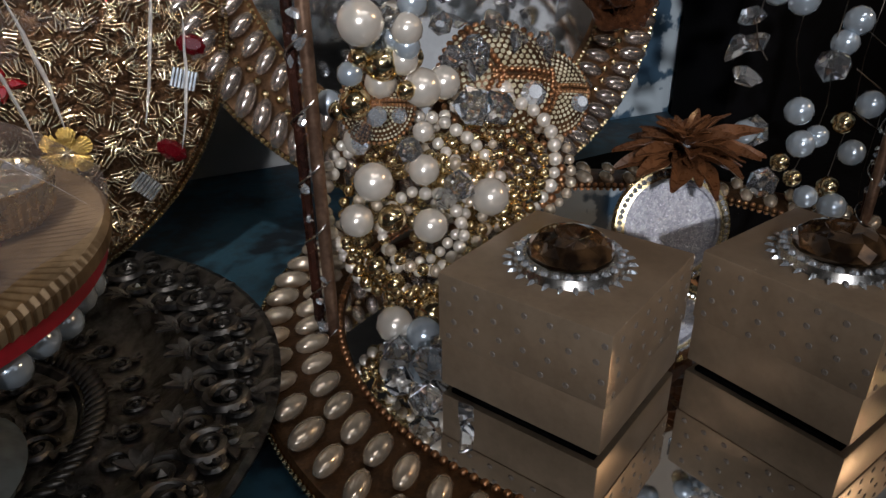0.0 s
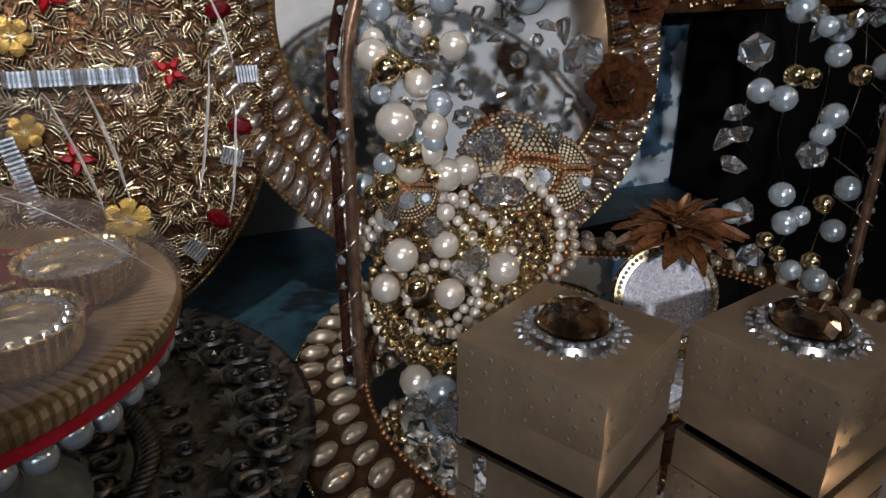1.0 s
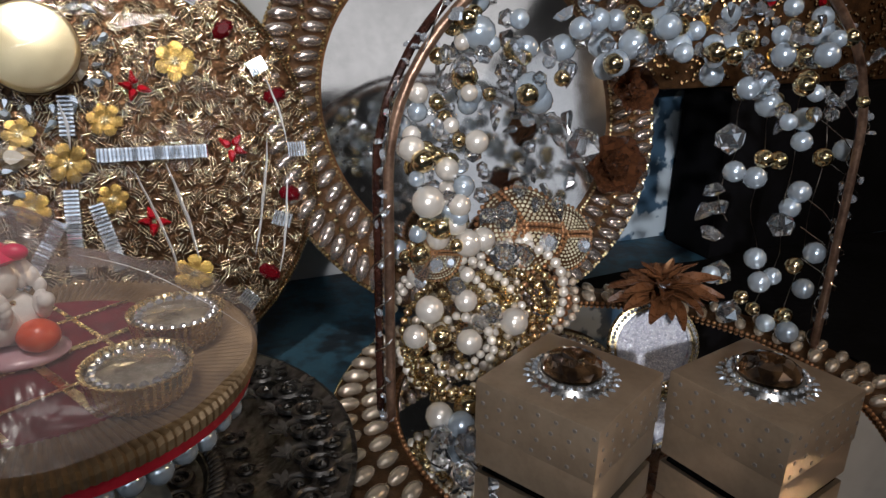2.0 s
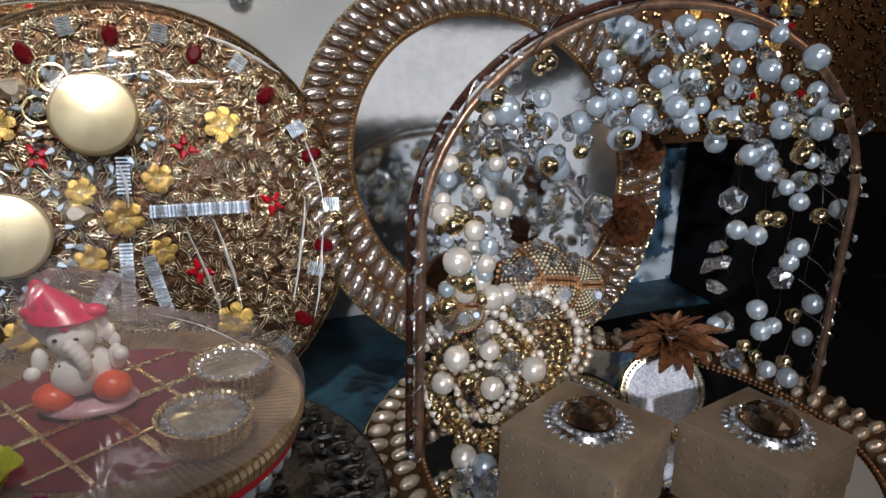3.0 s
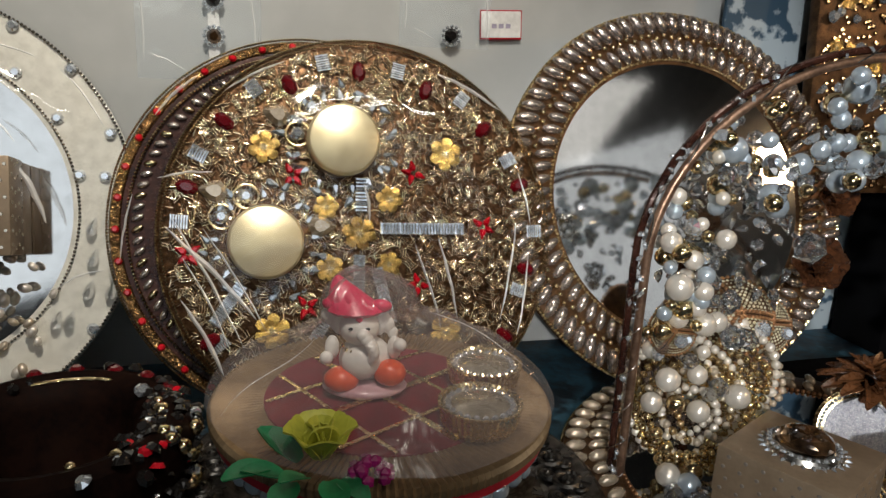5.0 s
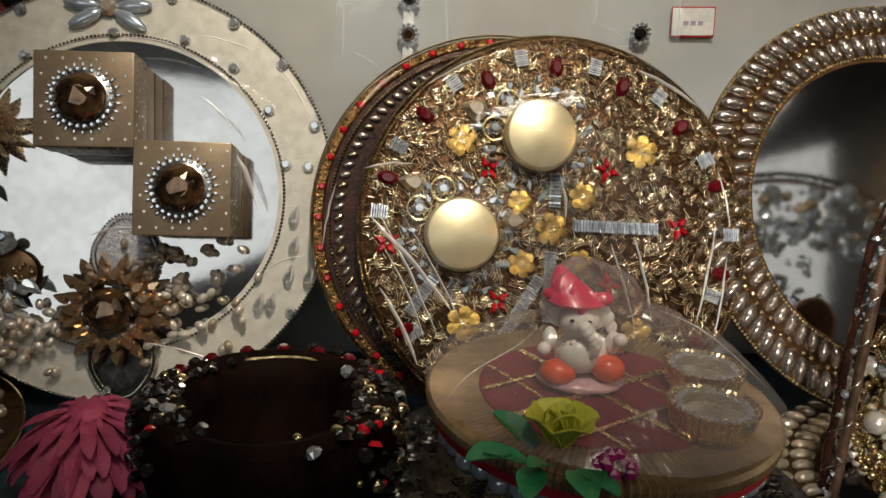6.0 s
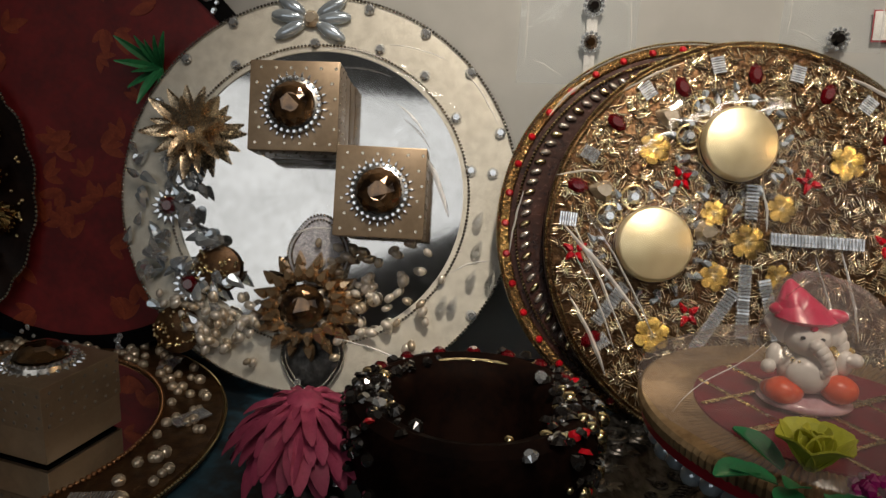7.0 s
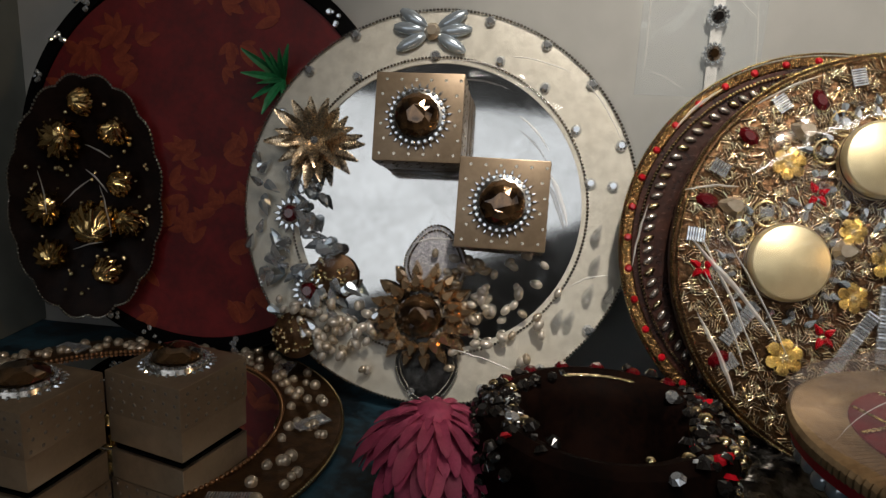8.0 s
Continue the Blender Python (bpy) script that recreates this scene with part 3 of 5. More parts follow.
def behind_plate():
    p = thing("ring_platter", "dark gold platter edged with red stones behind another platter", "platter", leaning(-0.028, -0.036, 0.136, 18))
    R = 0.128
    part("base_disc", lathe([(0, -0.008), (R - 0.003, -0.008), (R, -0.005), (R - 0.003, 0.0), (0, 0.0)], 128), DARKRED, p, "dark red lacquered board")
    part("gold_band", ring_lathe([(R - 0.008, 0.0), (R - 0.001, 0.0), (R - 0.002, 0.0014), (R - 0.007, 0.0014)], 128), GLITGOLD, p, "glittering gold band")
    bead_chain(p, "beaded_edge", R, 420, 0.0011, GBEAD, 0.001)
    bead_chain(p, "beaded_edge", R - 0.012, 300, 0.0012, GBEAD, 0.002)
    for i in range(38):
        a = 2 * math.pi * i / 38
        piece("red_stone", RED_S, T((R - 0.005) * math.cos(a), (R - 0.005) * math.sin(a), 0.0014, 0, 0.0025), p)
    for i in range(96):
        a = 2 * math.pi * i / 96
        piece("bronze_bead", PEARL_S["d"] if i % 3 else PEARL_S["g"], T((R - 0.018) * math.cos(a), (R - 0.018) * math.sin(a), 0.0010, degrees_of(a) + 30) @ Matrix.Diagonal((0.0042, 0.0022, 0.0018, 1)), p)
    wrap_glint(p, -0.098, 0.072, -0.070, 0.100, 0.0036, 0.006, 0.002)
    wrap_glint(p, -0.120, -0.020, -0.112, 0.022, 0.0024, 0.006, 0.001)
    return p


def crown_stone(parent, m, r=0.0150):
    """Round smoky stone in a claw ring of rhinestones."""
    st = part("smoky_stone", cut_stone(r, r * 0.50), SMOKY, parent, "faceted smoky amber stone", m @ T(0, 0, 0.004), smooth=False)
    part("stone_ring", ring_lathe([(r * 0.92, 0.0), (r * 1.30, 0.0), (r * 1.22, 0.0028), (r * 0.98, 0.0040)], 48), CHAIN, st, "silver claw ring", T(0, 0, -0.0042))
    for i in range(26):
        a = 2 * math.pi * i / 26
        piece("rhinestone", RHINE_S, T(r * 1.16 * math.cos(a), r * 1.16 * math.sin(a), -0.0012, degrees_of(a), 0.0017), st)
        piece("claw", DROP_S, T(r * 1.36 * math.cos(a + 0.12), r * 1.36 * math.sin(a + 0.12), -0.0038, degrees_of(a + 0.12), 0.0021), st)
    return st


DOT_S = shared("foil_dot", lathe([(0, 0), (0.0012, 0), (0.0009, 0.0003), (0, 0.0003)], 8), DOT)
DOTP_S = shared("foil_dot", lathe([(0, 0), (0.0012, 0), (0.0009, 0.0003), (0, 0.0003)], 8), DOTPALE)


def ring_box(m, label, side=0.063, high=0.050, dots="side", group="ring boxes"):
    """Two-part card box with a stone on the lid."""
    p = thing("ring_box", label, "box", m, group)
    part("tray_body", box(side - 0.0012, side - 0.0012, high * 0.42, 0.0008), CARD, p, "gold card box base", T(0, 0, 0.0015))
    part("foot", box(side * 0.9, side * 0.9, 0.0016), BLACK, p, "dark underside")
    part("lid", box(side, side, high * 0.57, 0.0010), CARD, p, "gold card lid", T(0, 0, high * 0.43))
    crown_stone(p, T(0, 0, high + 0.0002))
    h = side / 2
    rows = 7
    for k in range(rows):
        for j in range(4):
            u = -h + side * (k + 0.5 + 0.25 * (j % 2)) / rows
            z = high * (0.50 + 0.135 * j)
            if abs(u) < h - 0.002:
                for a in (0, 90, 180, 270):
                    piece("foil_dot", DOT_S if dots == "side" else DOTP_S, Matrix.Rotation(radians(a), 4, "Z") @ T(u, -h - 0.00005, z, 0, 1, 90), p)
    if dots == "top":
        for k in range(6):
            for j in range(6):
                x, y = -h + side * (k + 0.5 + 0.25 * (j % 2)) / 6, -h + side * (j + 0.5) / 6
                if math.hypot(x, y) > 0.023 and abs(x) < h - 0.002:
                    piece("foil_dot", DOTP_S, T(x, y, high), p)
    return p


def white_plate():
    p = thing("ring_platter", "ivory glitter platter with mirror, rhinestones and jewelled flowers", "platter", leaning(-0.282, -0.0085, 0.1435, 15))
    R, r = 0.1413, 0.106
    part("rim", ring_lathe([(r - 0.004, -0.008), (R - 0.002, -0.008), (R, -0.006), (R - 0.001, 0.0), (r, 0.0004), (r - 0.004, 0.0)], 128), WHITERIM, p, "ivory glitter rim")
    part("mirror", lathe([(0, -0.006), (r - 0.003, -0.006), (r - 0.003, -0.001), (0, -0.001)], 96), CLOUDY, p, "round mirror", smooth=False)
    bead_chain(p, "beaded_edge", R - 0.001, 330, 0.0013, CHAIN, 0.001)
    bead_chain(p, "beaded_edge", r, 260, 0.0012, CHAIN, 0.001)
    rng = random.Random(8)
    for x, y in ((-0.1, 0.0918), (-0.0677, 0.1192), (-0.0644, 0.0893), (0.0288, 0.1326), (0.0696, 0.1173), (0.0706, 0.0875), (0.0377, 0.1048), (0.1026, 0.091),
                 (0.0942, 0.0589), (0.1255, 0.0497), (0.1065, 0.0222), (0.1218, 0.0213), (-0.0088, 0.1068), (0.1119, -0.0787), (0.0814, -0.1087), (0.0424, -0.1262),
                 (-0.0068, -0.1319), (-0.118, 0.06), (-0.131, 0.02)):
        st = piece("rhinestone", RHINE_S, T(x, y, 0.0008, rng.uniform(0, 90), 0.0040), p)
    # bow of pear-shaped pearls
    bow = part("bow_knot", gem(0.0065, 0.005, 10), PEARL_CREAM, p, "clear round stone", T(-0.0119, 0.1236, 0.002), smooth=False)
    loop = shared("bow_petal", ball(1, 2, 0.0125, 0.0050, 0.0032), PEARL_BLUE)
    for a in (32, 5, -30, 148, 175, 210):
        piece("bow_petal", loop, T(0.0165 * math.cos(radians(a)), 0.0165 * math.sin(radians(a)), 0.001, a), bow)
    # bronze metal flower
    fl = part("metal_flower", ball(0.005, 2, 1, 1, 0.7), RHINE, p, "bronze metal flower with a crystal centre", T(-0.0897, 0.040, 0.008), smooth=False)
    leafm = shared("metal_petal", petal(0.033, 0.0105, 0.28, 0.35), BRONZEPETAL)
    leafd = shared("metal_petal", petal(0.024, 0.0095, 0.55, 0.4), BRONZEPETAL)
    for i in range(15):
        piece("metal_petal", leafm, T(0, 0, -0.004, i * 24 + rng.uniform(-7, 7), rng.uniform(0.85, 1.1)), fl)
    for i in range(8):
        piece("metal_petal", leafd, T(0, 0, 0.0, i * 45 + 12 + rng.uniform(-7, 7), rng.uniform(0.85, 1.1)), fl)
    # lower brooch of amber petals round a smoky stone
    br = part("amber_brooch", cut_stone(0.0155, 0.009), SMOKY, p, "amber brooch with a smoky stone", T(-0.0034, -0.0781, 0.014), smooth=False)
    ap = shared("amber_petal", drop_gem(0.0040, 0.0085, 0.004), AMBER, False)
    for k, (n, rr, s) in enumerate(((18, 0.0220, 1.25), (16, 0.0300, 1.15))):
        for i in range(n):
            a = 360 * i / n + 9 * k
            piece("amber_petal", ap, T(rr * math.cos(radians(a)), rr * math.sin(radians(a)), -0.002 - 0.003 * k, a, s * rng.uniform(0.85, 1.1), 0, 14), br)
    pear = lambda a, r: 1 + 0.30 * max(0.0, math.sin(a)) ** 6
    for x, y, mt in ((0.0033, -0.0425, GLITTER), (0.0028, -0.1120, SILVER)):
        d = part("glitter_disc", lathe([(0, 0), (0.0215, 0), (0.0215, 0.0018), (0.0190, 0.0022), (0, 0.0022)], 48, None, pear), mt, p, "pear-shaped glitter plaque with a beaded edge", T(x, y, 0.0012, 0 if y > -0.08 else 180))
        edge = bmesh.new()
        for rr in (0.0218, 0.0190):
            for i in range(72):
                a = 2 * math.pi * i / 72
                bmesh.ops.create_icosphere(edge, subdivisions=1, radius=0.0010, matrix=Matrix.Translation((rr * pear(a, 1) * math.cos(a), rr * pear(a, 1) * math.sin(a), 0.0026)))
        part("beaded_edge", edge, CHAIN, d, kind="stuff")
    # red-centred flowers, crystal drops and filigree down the side
    for x, y in ((-0.1038, -0.0135), (-0.0858, -0.0676)):
        f = part("red_centre", gem(0.0062, 0.004, 10), DKREDGEM, p, "small flower with a dark red stone", T(x, y, 0.007), smooth=False)
        for i in range(14):
            piece("small_petal", DROP_S, T(0.0088 * math.cos(2 * math.pi * i / 14), 0.0088 * math.sin(2 * math.pi * i / 14), -0.002, 360 * i / 14, 0.0042), f)
    drops = [(-0.0923, 0.001), (-0.1203, 0.0073), (-0.1125, -0.0332), (-0.0834, -0.0289), (-0.1064, -0.0551), (-0.0635, -0.0679), (-0.0723, -0.0867), (-0.0977, -0.0585)]
    for i in range(64):
        x, y = drops[i % 8]
        piece("crystal_drop", DROP_S if i % 3 else PALEDROP_S, T(x + rng.gauss(0, 0.009), y + rng.gauss(0, 0.010), 0.002 + rng.uniform(0, 0.010), rng.uniform(0, 360), rng.uniform(0.0050, 0.0090), rng.uniform(-30, 30)), p)
    for x, y in ((-0.0939, -0.1000), (-0.0689, -0.0562)):
        f = part("filigree_oval", lathe([(0, 0.004), (0.012, 0.003), (0.017, 0), (0.016, -0.001), (0, -0.001)], 32), BRONZE, p, "gold filigree oval", T(x, y, 0.003))
        for i in range(46):
            rr, a = 0.016 * math.sqrt(rng.random()), rng.uniform(0, 6.28)
            piece("bead", SEED_S["g"], T(rr * math.cos(a), rr * math.sin(a), 0.0035, 0, 0.0014), f)
    oval = shared("oval_pearl", ball(1, 2, 0.0046, 0.0032, 0.0032), PEARL_CREAM)
    ovalw = shared("oval_pearl", ball(1, 2, 0.0046, 0.0032, 0.0032), PEARL)
    for i in range(150):
        if i < 85:
            x, y = 0.035 + rng.gauss(0, 0.024), -0.066 + rng.gauss(0, 0.022)
        else:
            x, y = -0.072 + rng.gauss(0, 0.020), -0.093 + rng.gauss(0, 0.014)
        if math.hypot(x, y) > R - 0.005:
            continue
        piece("oval_pearl", ovalw if i % 3 else oval, T(x, y, 0.003 + rng.uniform(0, 0.008), rng.uniform(0, 360), rng.uniform(0.75, 1.1), rng.uniform(-40, 40)), p)
    for x, y in ((0.1128, -0.0145), (0.11, -0.0555), (0.1234, -0.0563), (0.0904, -0.0747), (0.098, -0.0745), (0.113, -0.035)):
        piece("crystal_drop", CLEARDROP_S, T(x, y, 0.003, 70, 0.0075), p)
    add_wrap(p, wrap_sheet(R + 0.002, 0.021, 0.0034, 21.0), FILM, "crumpled clear plastic wrap")
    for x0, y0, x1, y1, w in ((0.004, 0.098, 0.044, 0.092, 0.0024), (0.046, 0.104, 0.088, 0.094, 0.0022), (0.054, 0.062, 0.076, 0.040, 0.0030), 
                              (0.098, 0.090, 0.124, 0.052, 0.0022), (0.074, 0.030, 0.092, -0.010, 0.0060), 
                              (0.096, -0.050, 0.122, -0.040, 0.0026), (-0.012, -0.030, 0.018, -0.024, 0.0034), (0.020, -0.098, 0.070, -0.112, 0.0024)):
        wrap_glint(p, x0, y0, x1, y1, w, 0.023 * (1 - (math.hypot((x0 + x1) / 2, (y0 + y1) / 2) / 0.145) ** 5) + 0.003, 0.002)
    return p


def pearl_mirror_plate():
    p = thing("ring_platter", "round mirror platter with a twisted rim of bronze pearls", "platter", leaning(0.2516, -0.041, 0.155, 20))
    R, r = 0.1467, 0.109
    part("rim", ring_lathe([(r - 0.003, -0.008), (R - 0.002, -0.008), (R, -0.005), (R - 0.002, 0.0), (r, 0.0), (r - 0.003, -0.001)], 128), BRONZE, p, "bronze rim board")
    part("mirror", lathe([(0, -0.006), (r - 0.002, -0.006), (r - 0.002, -0.001), (0, -0.001)], 96), CLOUDY, p, "round mirror", smooth=False)
    long = shared("rim_pearl", ball(1, 2, 0.0098, 0.0045, 0.0052), PEARL_DARK)
    for k, (rr, n, tw, s) in enumerate(((0.1375, 84, 24, 1.0), (0.1175, 76, 20, 0.86))):
        for i in range(n):
            a = 2 * math.pi * (i + 0.5 * k) / n
            piece("rim_pearl", long, T(rr * math.cos(a), rr * math.sin(a), 0.002, degrees_of(a) + tw, s), p)
    for i in range(120):
        a = 2 * math.pi * i / 120
        piece("bead", SEED_S["g"], T((0.1272 + 0.0016 * math.sin(i * 2.3)) * math.cos(a), (0.1272 + 0.0016 * math.sin(i * 2.3)) * math.sin(a), 0.0015, 0, 0.0022), p)
    bead_chain(p, "beaded_edge", R - 0.0005, 320, 0.0015, BRASS, 0.0)
    bead_chain(p, "beaded_edge", r, 240, 0.0013, BRASS, 0.001)
    return p


def maroon_plate():
    p = thing("platter", "large maroon brocade platter with an orange leaf print", "platter", leaning(-0.475, 0.030, 0.163, 8))
    R = 0.157
    part("base_disc", lathe([(0, -0.012), (R - 0.004, -0.012), (R, -0.008), (R - 0.004, 0.0), (0, 0.0)], 128), BROCADE, p, "maroon brocade board")
    part("dark_edge", ring_lathe([(R - 0.012, 0.0), (R + 0.001, -0.004), (R + 0.001, -0.001), (R - 0.011, 0.0025)], 128), BLACK, p, "dark edge band")
    rng = random.Random(11)
    leaf = shared("printed_leaf", petal(0.020, 0.010, 0.0, 0.0, 6, 0.0003), LEAFPRINT)
    for i in range(95):
        a, rr = rng.uniform(0, 6.28), (R - 0.016) * math.sqrt(rng.random())
        x, y = rr * math.cos(a), rr * math.sin(a)
        base = rng.uniform(0, 360)
        for k in range(3):
            piece("printed_leaf", leaf, T(x, y, 0.0002 + 0.00005 * k, base + 42 * k + rng.uniform(-10, 10), rng.uniform(0.5, 1.0)), p)
    for i in range(26):
        a = 2 * math.pi * i / 26 + 0.1
        for k in range(5):
            piece("rhinestone", RHINE_S, T((R - 0.006) * math.cos(a) + rng.gauss(0, 0.0035), (R - 0.006) * math.sin(a) + rng.gauss(0, 0.0035), 0.002, 0, rng.uniform(0.0016, 0.003)), p)
    # a spray of green leaves pinned to the edge
    blade = shared("green_leaf", petal(0.030, 0.0060, 0.35, 0.4), GREEN)
    for i in range(13):
        piece("green_leaf", blade, T(0.066, 0.062, 0.004, 70 + i * 19 + rng.uniform(-8, 8), rng.uniform(0.7, 1.2), 0, rng.uniform(-28, 0)), p)
    return p


BLACKLAC = material("black_brown_lacquer", (0.014, 0.007, 0.005), (0.006, 0.003, 0.0025), rough=0.35, scale=40)


BLACKLAC.node_tree.nodes["Principled BSDF"].inputs["Specular IOR Level"].default_value = 0.10


def scalloped_plate():
    """Dark scalloped oval tray of gilded sweets in clear wrap."""
    p = thing("sweet_tray", "dark scalloped oval tray of gold foil sweets in wrap", "tray", pose(-0.560, 0.008, 0.128, 80, 0, 16))
    wave = lambda a, r: 1 + 0.045 * abs(math.sin(8 * a))
    oval = Matrix.Diagonal((0.60, 1.0, 1.0, 1))
    bm = lathe([(0, -0.004), (0.060, -0.004), (0.088, 0.006), (0.092, 0.006), (0.062, -0.007), (0, -0.007)], 128, None, wave)
    bm.transform(oval)
    part("dish", bm, BLACKLAC, p, "dark lacquered dish")
    edge = bmesh.new()
    for i in range(170):
        a = 2 * math.pi * i / 170
        k = 0.0915 * wave(a, 1)
        bmesh.ops.create_icosphere(edge, subdivisions=1, radius=0.0013, matrix=Matrix.Translation((0.6 * k * math.cos(a), k * math.sin(a), 0.0065)))
    part("beaded_edge", edge, CHAIN, p, kind="stuff")
    rng = random.Random(5)
    ribs = lambda a, r: 1 + 0.06 * (1 if int(a / (2 * math.pi) * 56 + 0.5) % 4 < 2 else -1)
    cup = lathe([(1.12, -0.35), (1.05, -0.05), (0.96, 0.22), (0.72, 0.62), (0.40, 0.86), (0.14, 0.95), (0.0, 0.90)], 56, None, ribs)
    for v in cup.verts:
        v.co += Vector((noise.noise(v.co * 2.1), noise.noise(v.co * 2.3 + Vector((4, 0, 0))), noise.noise(v.co * 1.9 + Vector((0, 7, 0))))) * 0.16
    cup = shared("foil_sweet", cup, GOLDFOIL, False)
    for x, y, s in ((-0.018, 0.045, 0.019), (0.020, 0.052, 0.013), (-0.030, -0.008, 0.017), (0.006, -0.022, 0.021), (0.030, -0.018, 0.014), (0.024, 0.012, 0.012),
                    (-0.026, -0.045, 0.014), (0.014, -0.058, 0.013), (-0.004, 0.074, 0.012)):
        piece("foil_sweet", cup, T(x, y, 0.006, rng.uniform(0, 90), s * 0.78, rng.uniform(-30, 30), rng.uniform(-30, 30)), p)
    for i in range(80):
        a, rr = rng.uniform(0, 6.28), 0.078 * math.sqrt(rng.random())
        piece("bead", SEED_S["g"], T(0.6 * rr * math.cos(a), rr * math.sin(a), 0.002, 0, rng.uniform(0.0012, 0.0024)), p)
    for x0, y0, x1, y1, w in ((0.004, 0.022, 0.020, 0.004, 0.0022), (-0.012, -0.004, 0.008, 0.014, 0.0020), (0.014, 0.010, 0.022, -0.030, 0.0016), (0.004, 0.040, 0.022, 0.030, 0.0018), (-0.030, 0.020, -0.024, -0.014, 0.0014), (-0.006, -0.040, 0.016, -0.034, 0.0014)):
        wrap_glint(p, x0, y0, x1, y1, w, 0.019, 0.001)
    return p


gold_plate()
behind_plate()
white_plate()
pearl_mirror_plate()
maroon_plate()
scalloped_plate()

# ring boxes fixed to the ivory platter, facing the room
WP = leaning(-0.282, -0.0085, 0.1435, 15)
for (x, y), a in (((-0.0099, 0.0529), 1), ((0.0488, 0.0001), 0)):
    ring_box(WP @ T(x, y, -0.0005, a), "gold dotted card ring box fixed to an ivory platter", 0.0585, 0.046, "top")
# ring boxes on the mirror trays
LIFT = 0.0110
ring_box(pose(0.2120, -0.2370, LIFT, 0, 0, 27.5), "gold dotted card ring box with a smoky stone", 0.0640, 0.0475)
ring_box(pose(0.2960, -0.2735, LIFT, 0, 0, 12.5), "gold card ring box with a smoky stone beside its twin", 0.0620, 0.0475)
ring_box(pose(-0.4185, -0.1260, LIFT, 0, 0, -16.0), "gold card ring box with a smoky stone on a tray", 0.0570, 0.0470)
ring_box(pose(-0.4850, -0.1720, LIFT, 0, 0, -9.0), "gold card ring box beside its twin on a tray", 0.0570, 0.0470)


# ---- trays that lie on the shelf ----
def mirror_tray(cx, cy, R, r, label, pearls, seed):
    p = thing("mirror_tray", label, "tray", pose(cx, cy, 0.0))
    part("rim", ring_lathe([(r - 0.003, 0.0), (R - 0.003, 0.0), (R, 0.004), (R - 0.002, 0.0085), (r, 0.0105), (r - 0.003, 0.0090)], 128), BRONZE, p, "bronze glitter rim")
    part("mirror", lathe([(0, 0.004), (r - 0.002, 0.004), (r - 0.002, 0.0100), (0, 0.0100)], 96), MIRROR, p, "round mirror", smooth=False)
    bead_chain(p, "beaded_edge", R, 380, 0.0013, GBEAD, 0.0065)
    for i in range(210):
        a = 2 * math.pi * i / 210
        piece("bead", SEED_S["b"], T(r * math.cos(a), r * math.sin(a), 0.0112, 0, 0.0015), p)
    rng = random.Random(seed)
    if pearls == "long":
        long = shared("rim_pearl", ball(1, 2, 0.0079, 0.0042, 0.0042), PEARL_CREAM)
        for rr, n, off in ((r + 0.0115, 66, 0.0), (r + 0.0265, 64, 0.5)):
            for i in range(n):
                a = 2 * math.pi * (i + off) / n
                piece("rim_pearl", long, T(rr * math.cos(a), rr * math.sin(a), 0.0115, degrees_of(a) + 24 + rng.uniform(-7, 7), rng.uniform(0.9, 1.08)), p)
    else:
        n = 0
        while n < 230:
            a, rr = rng.uniform(0, 6.28), rng.uniform(r + 0.005, R - 0.005)
            piece("rim_pearl", PEARL_S["c"], T(rr * math.cos(a), rr * math.sin(a), 0.0108, 0, rng.uniform(0.0028, 0.0044)), p)
            n += 1
        rod = shared("silver_bugle", box(0.0013, 0.0120, 0.0016, 0.0003), RHINE, False)
        for i in range(9):
            a = 2 * math.pi * i / 9 + 0.18
            for k in range(15):
                u = (k - 7) * 0.0016
                rr = (r + R) / 2
                piece("silver_bugle", rod, T(rr * math.cos(a) + u * math.cos(a + 0.7), rr * math.sin(a) + u * math.sin(a + 0.7), 0.0110, degrees_of(a + 0.7)), p)
    return p


mirror_tray(0.275, -0.205, 0.168, 0.132, "round mirror tray with a bronze rim of long cream pearls", "long", 2)
mirror_tray(-0.478, -0.120, 0.155, 0.115, "round mirror tray with a bronze rim of small scattered pearls", "round", 3)


# ---- the pearl arch and what hangs on it ----
ARCH_L, ARCH_R = Vector((0.1445, -0.172, 0.010)), Vector((0.4280, -0.196, 0.010))
ARCH_MID = (ARCH_L + ARCH_R) / 2
ARCH_AX = (ARCH_R - ARCH_L).normalized()
ARCH_OUT = Vector((ARCH_AX.y, -ARCH_AX.x, 0))
ARCH_W, SPRING, ARCH_H = (ARCH_R - ARCH_L).length / 2, 0.145, 0.118


def arch_point(s, grow=0.0, out=0.0):
    """Point along the arch: s from 0 (one foot) to 1 (the other)."""
    leg = 0.30
    w, h = ARCH_W + grow, ARCH_H + grow
    if s < leg:
        u, z = -w, 0.010 + (SPRING - 0.010) * s / leg
    elif s > 1 - leg:
        u, z = w, 0.010 + (SPRING - 0.010) * (1 - s) / leg
    else:
        a = math.pi * (1 - (s - leg) / (1 - 2 * leg))
        u, z = w * math.cos(a), SPRING + h * math.sin(a)
    p = ARCH_MID + ARCH_AX * u + ARCH_OUT * out
    return Vector((p.x, p.y, z))


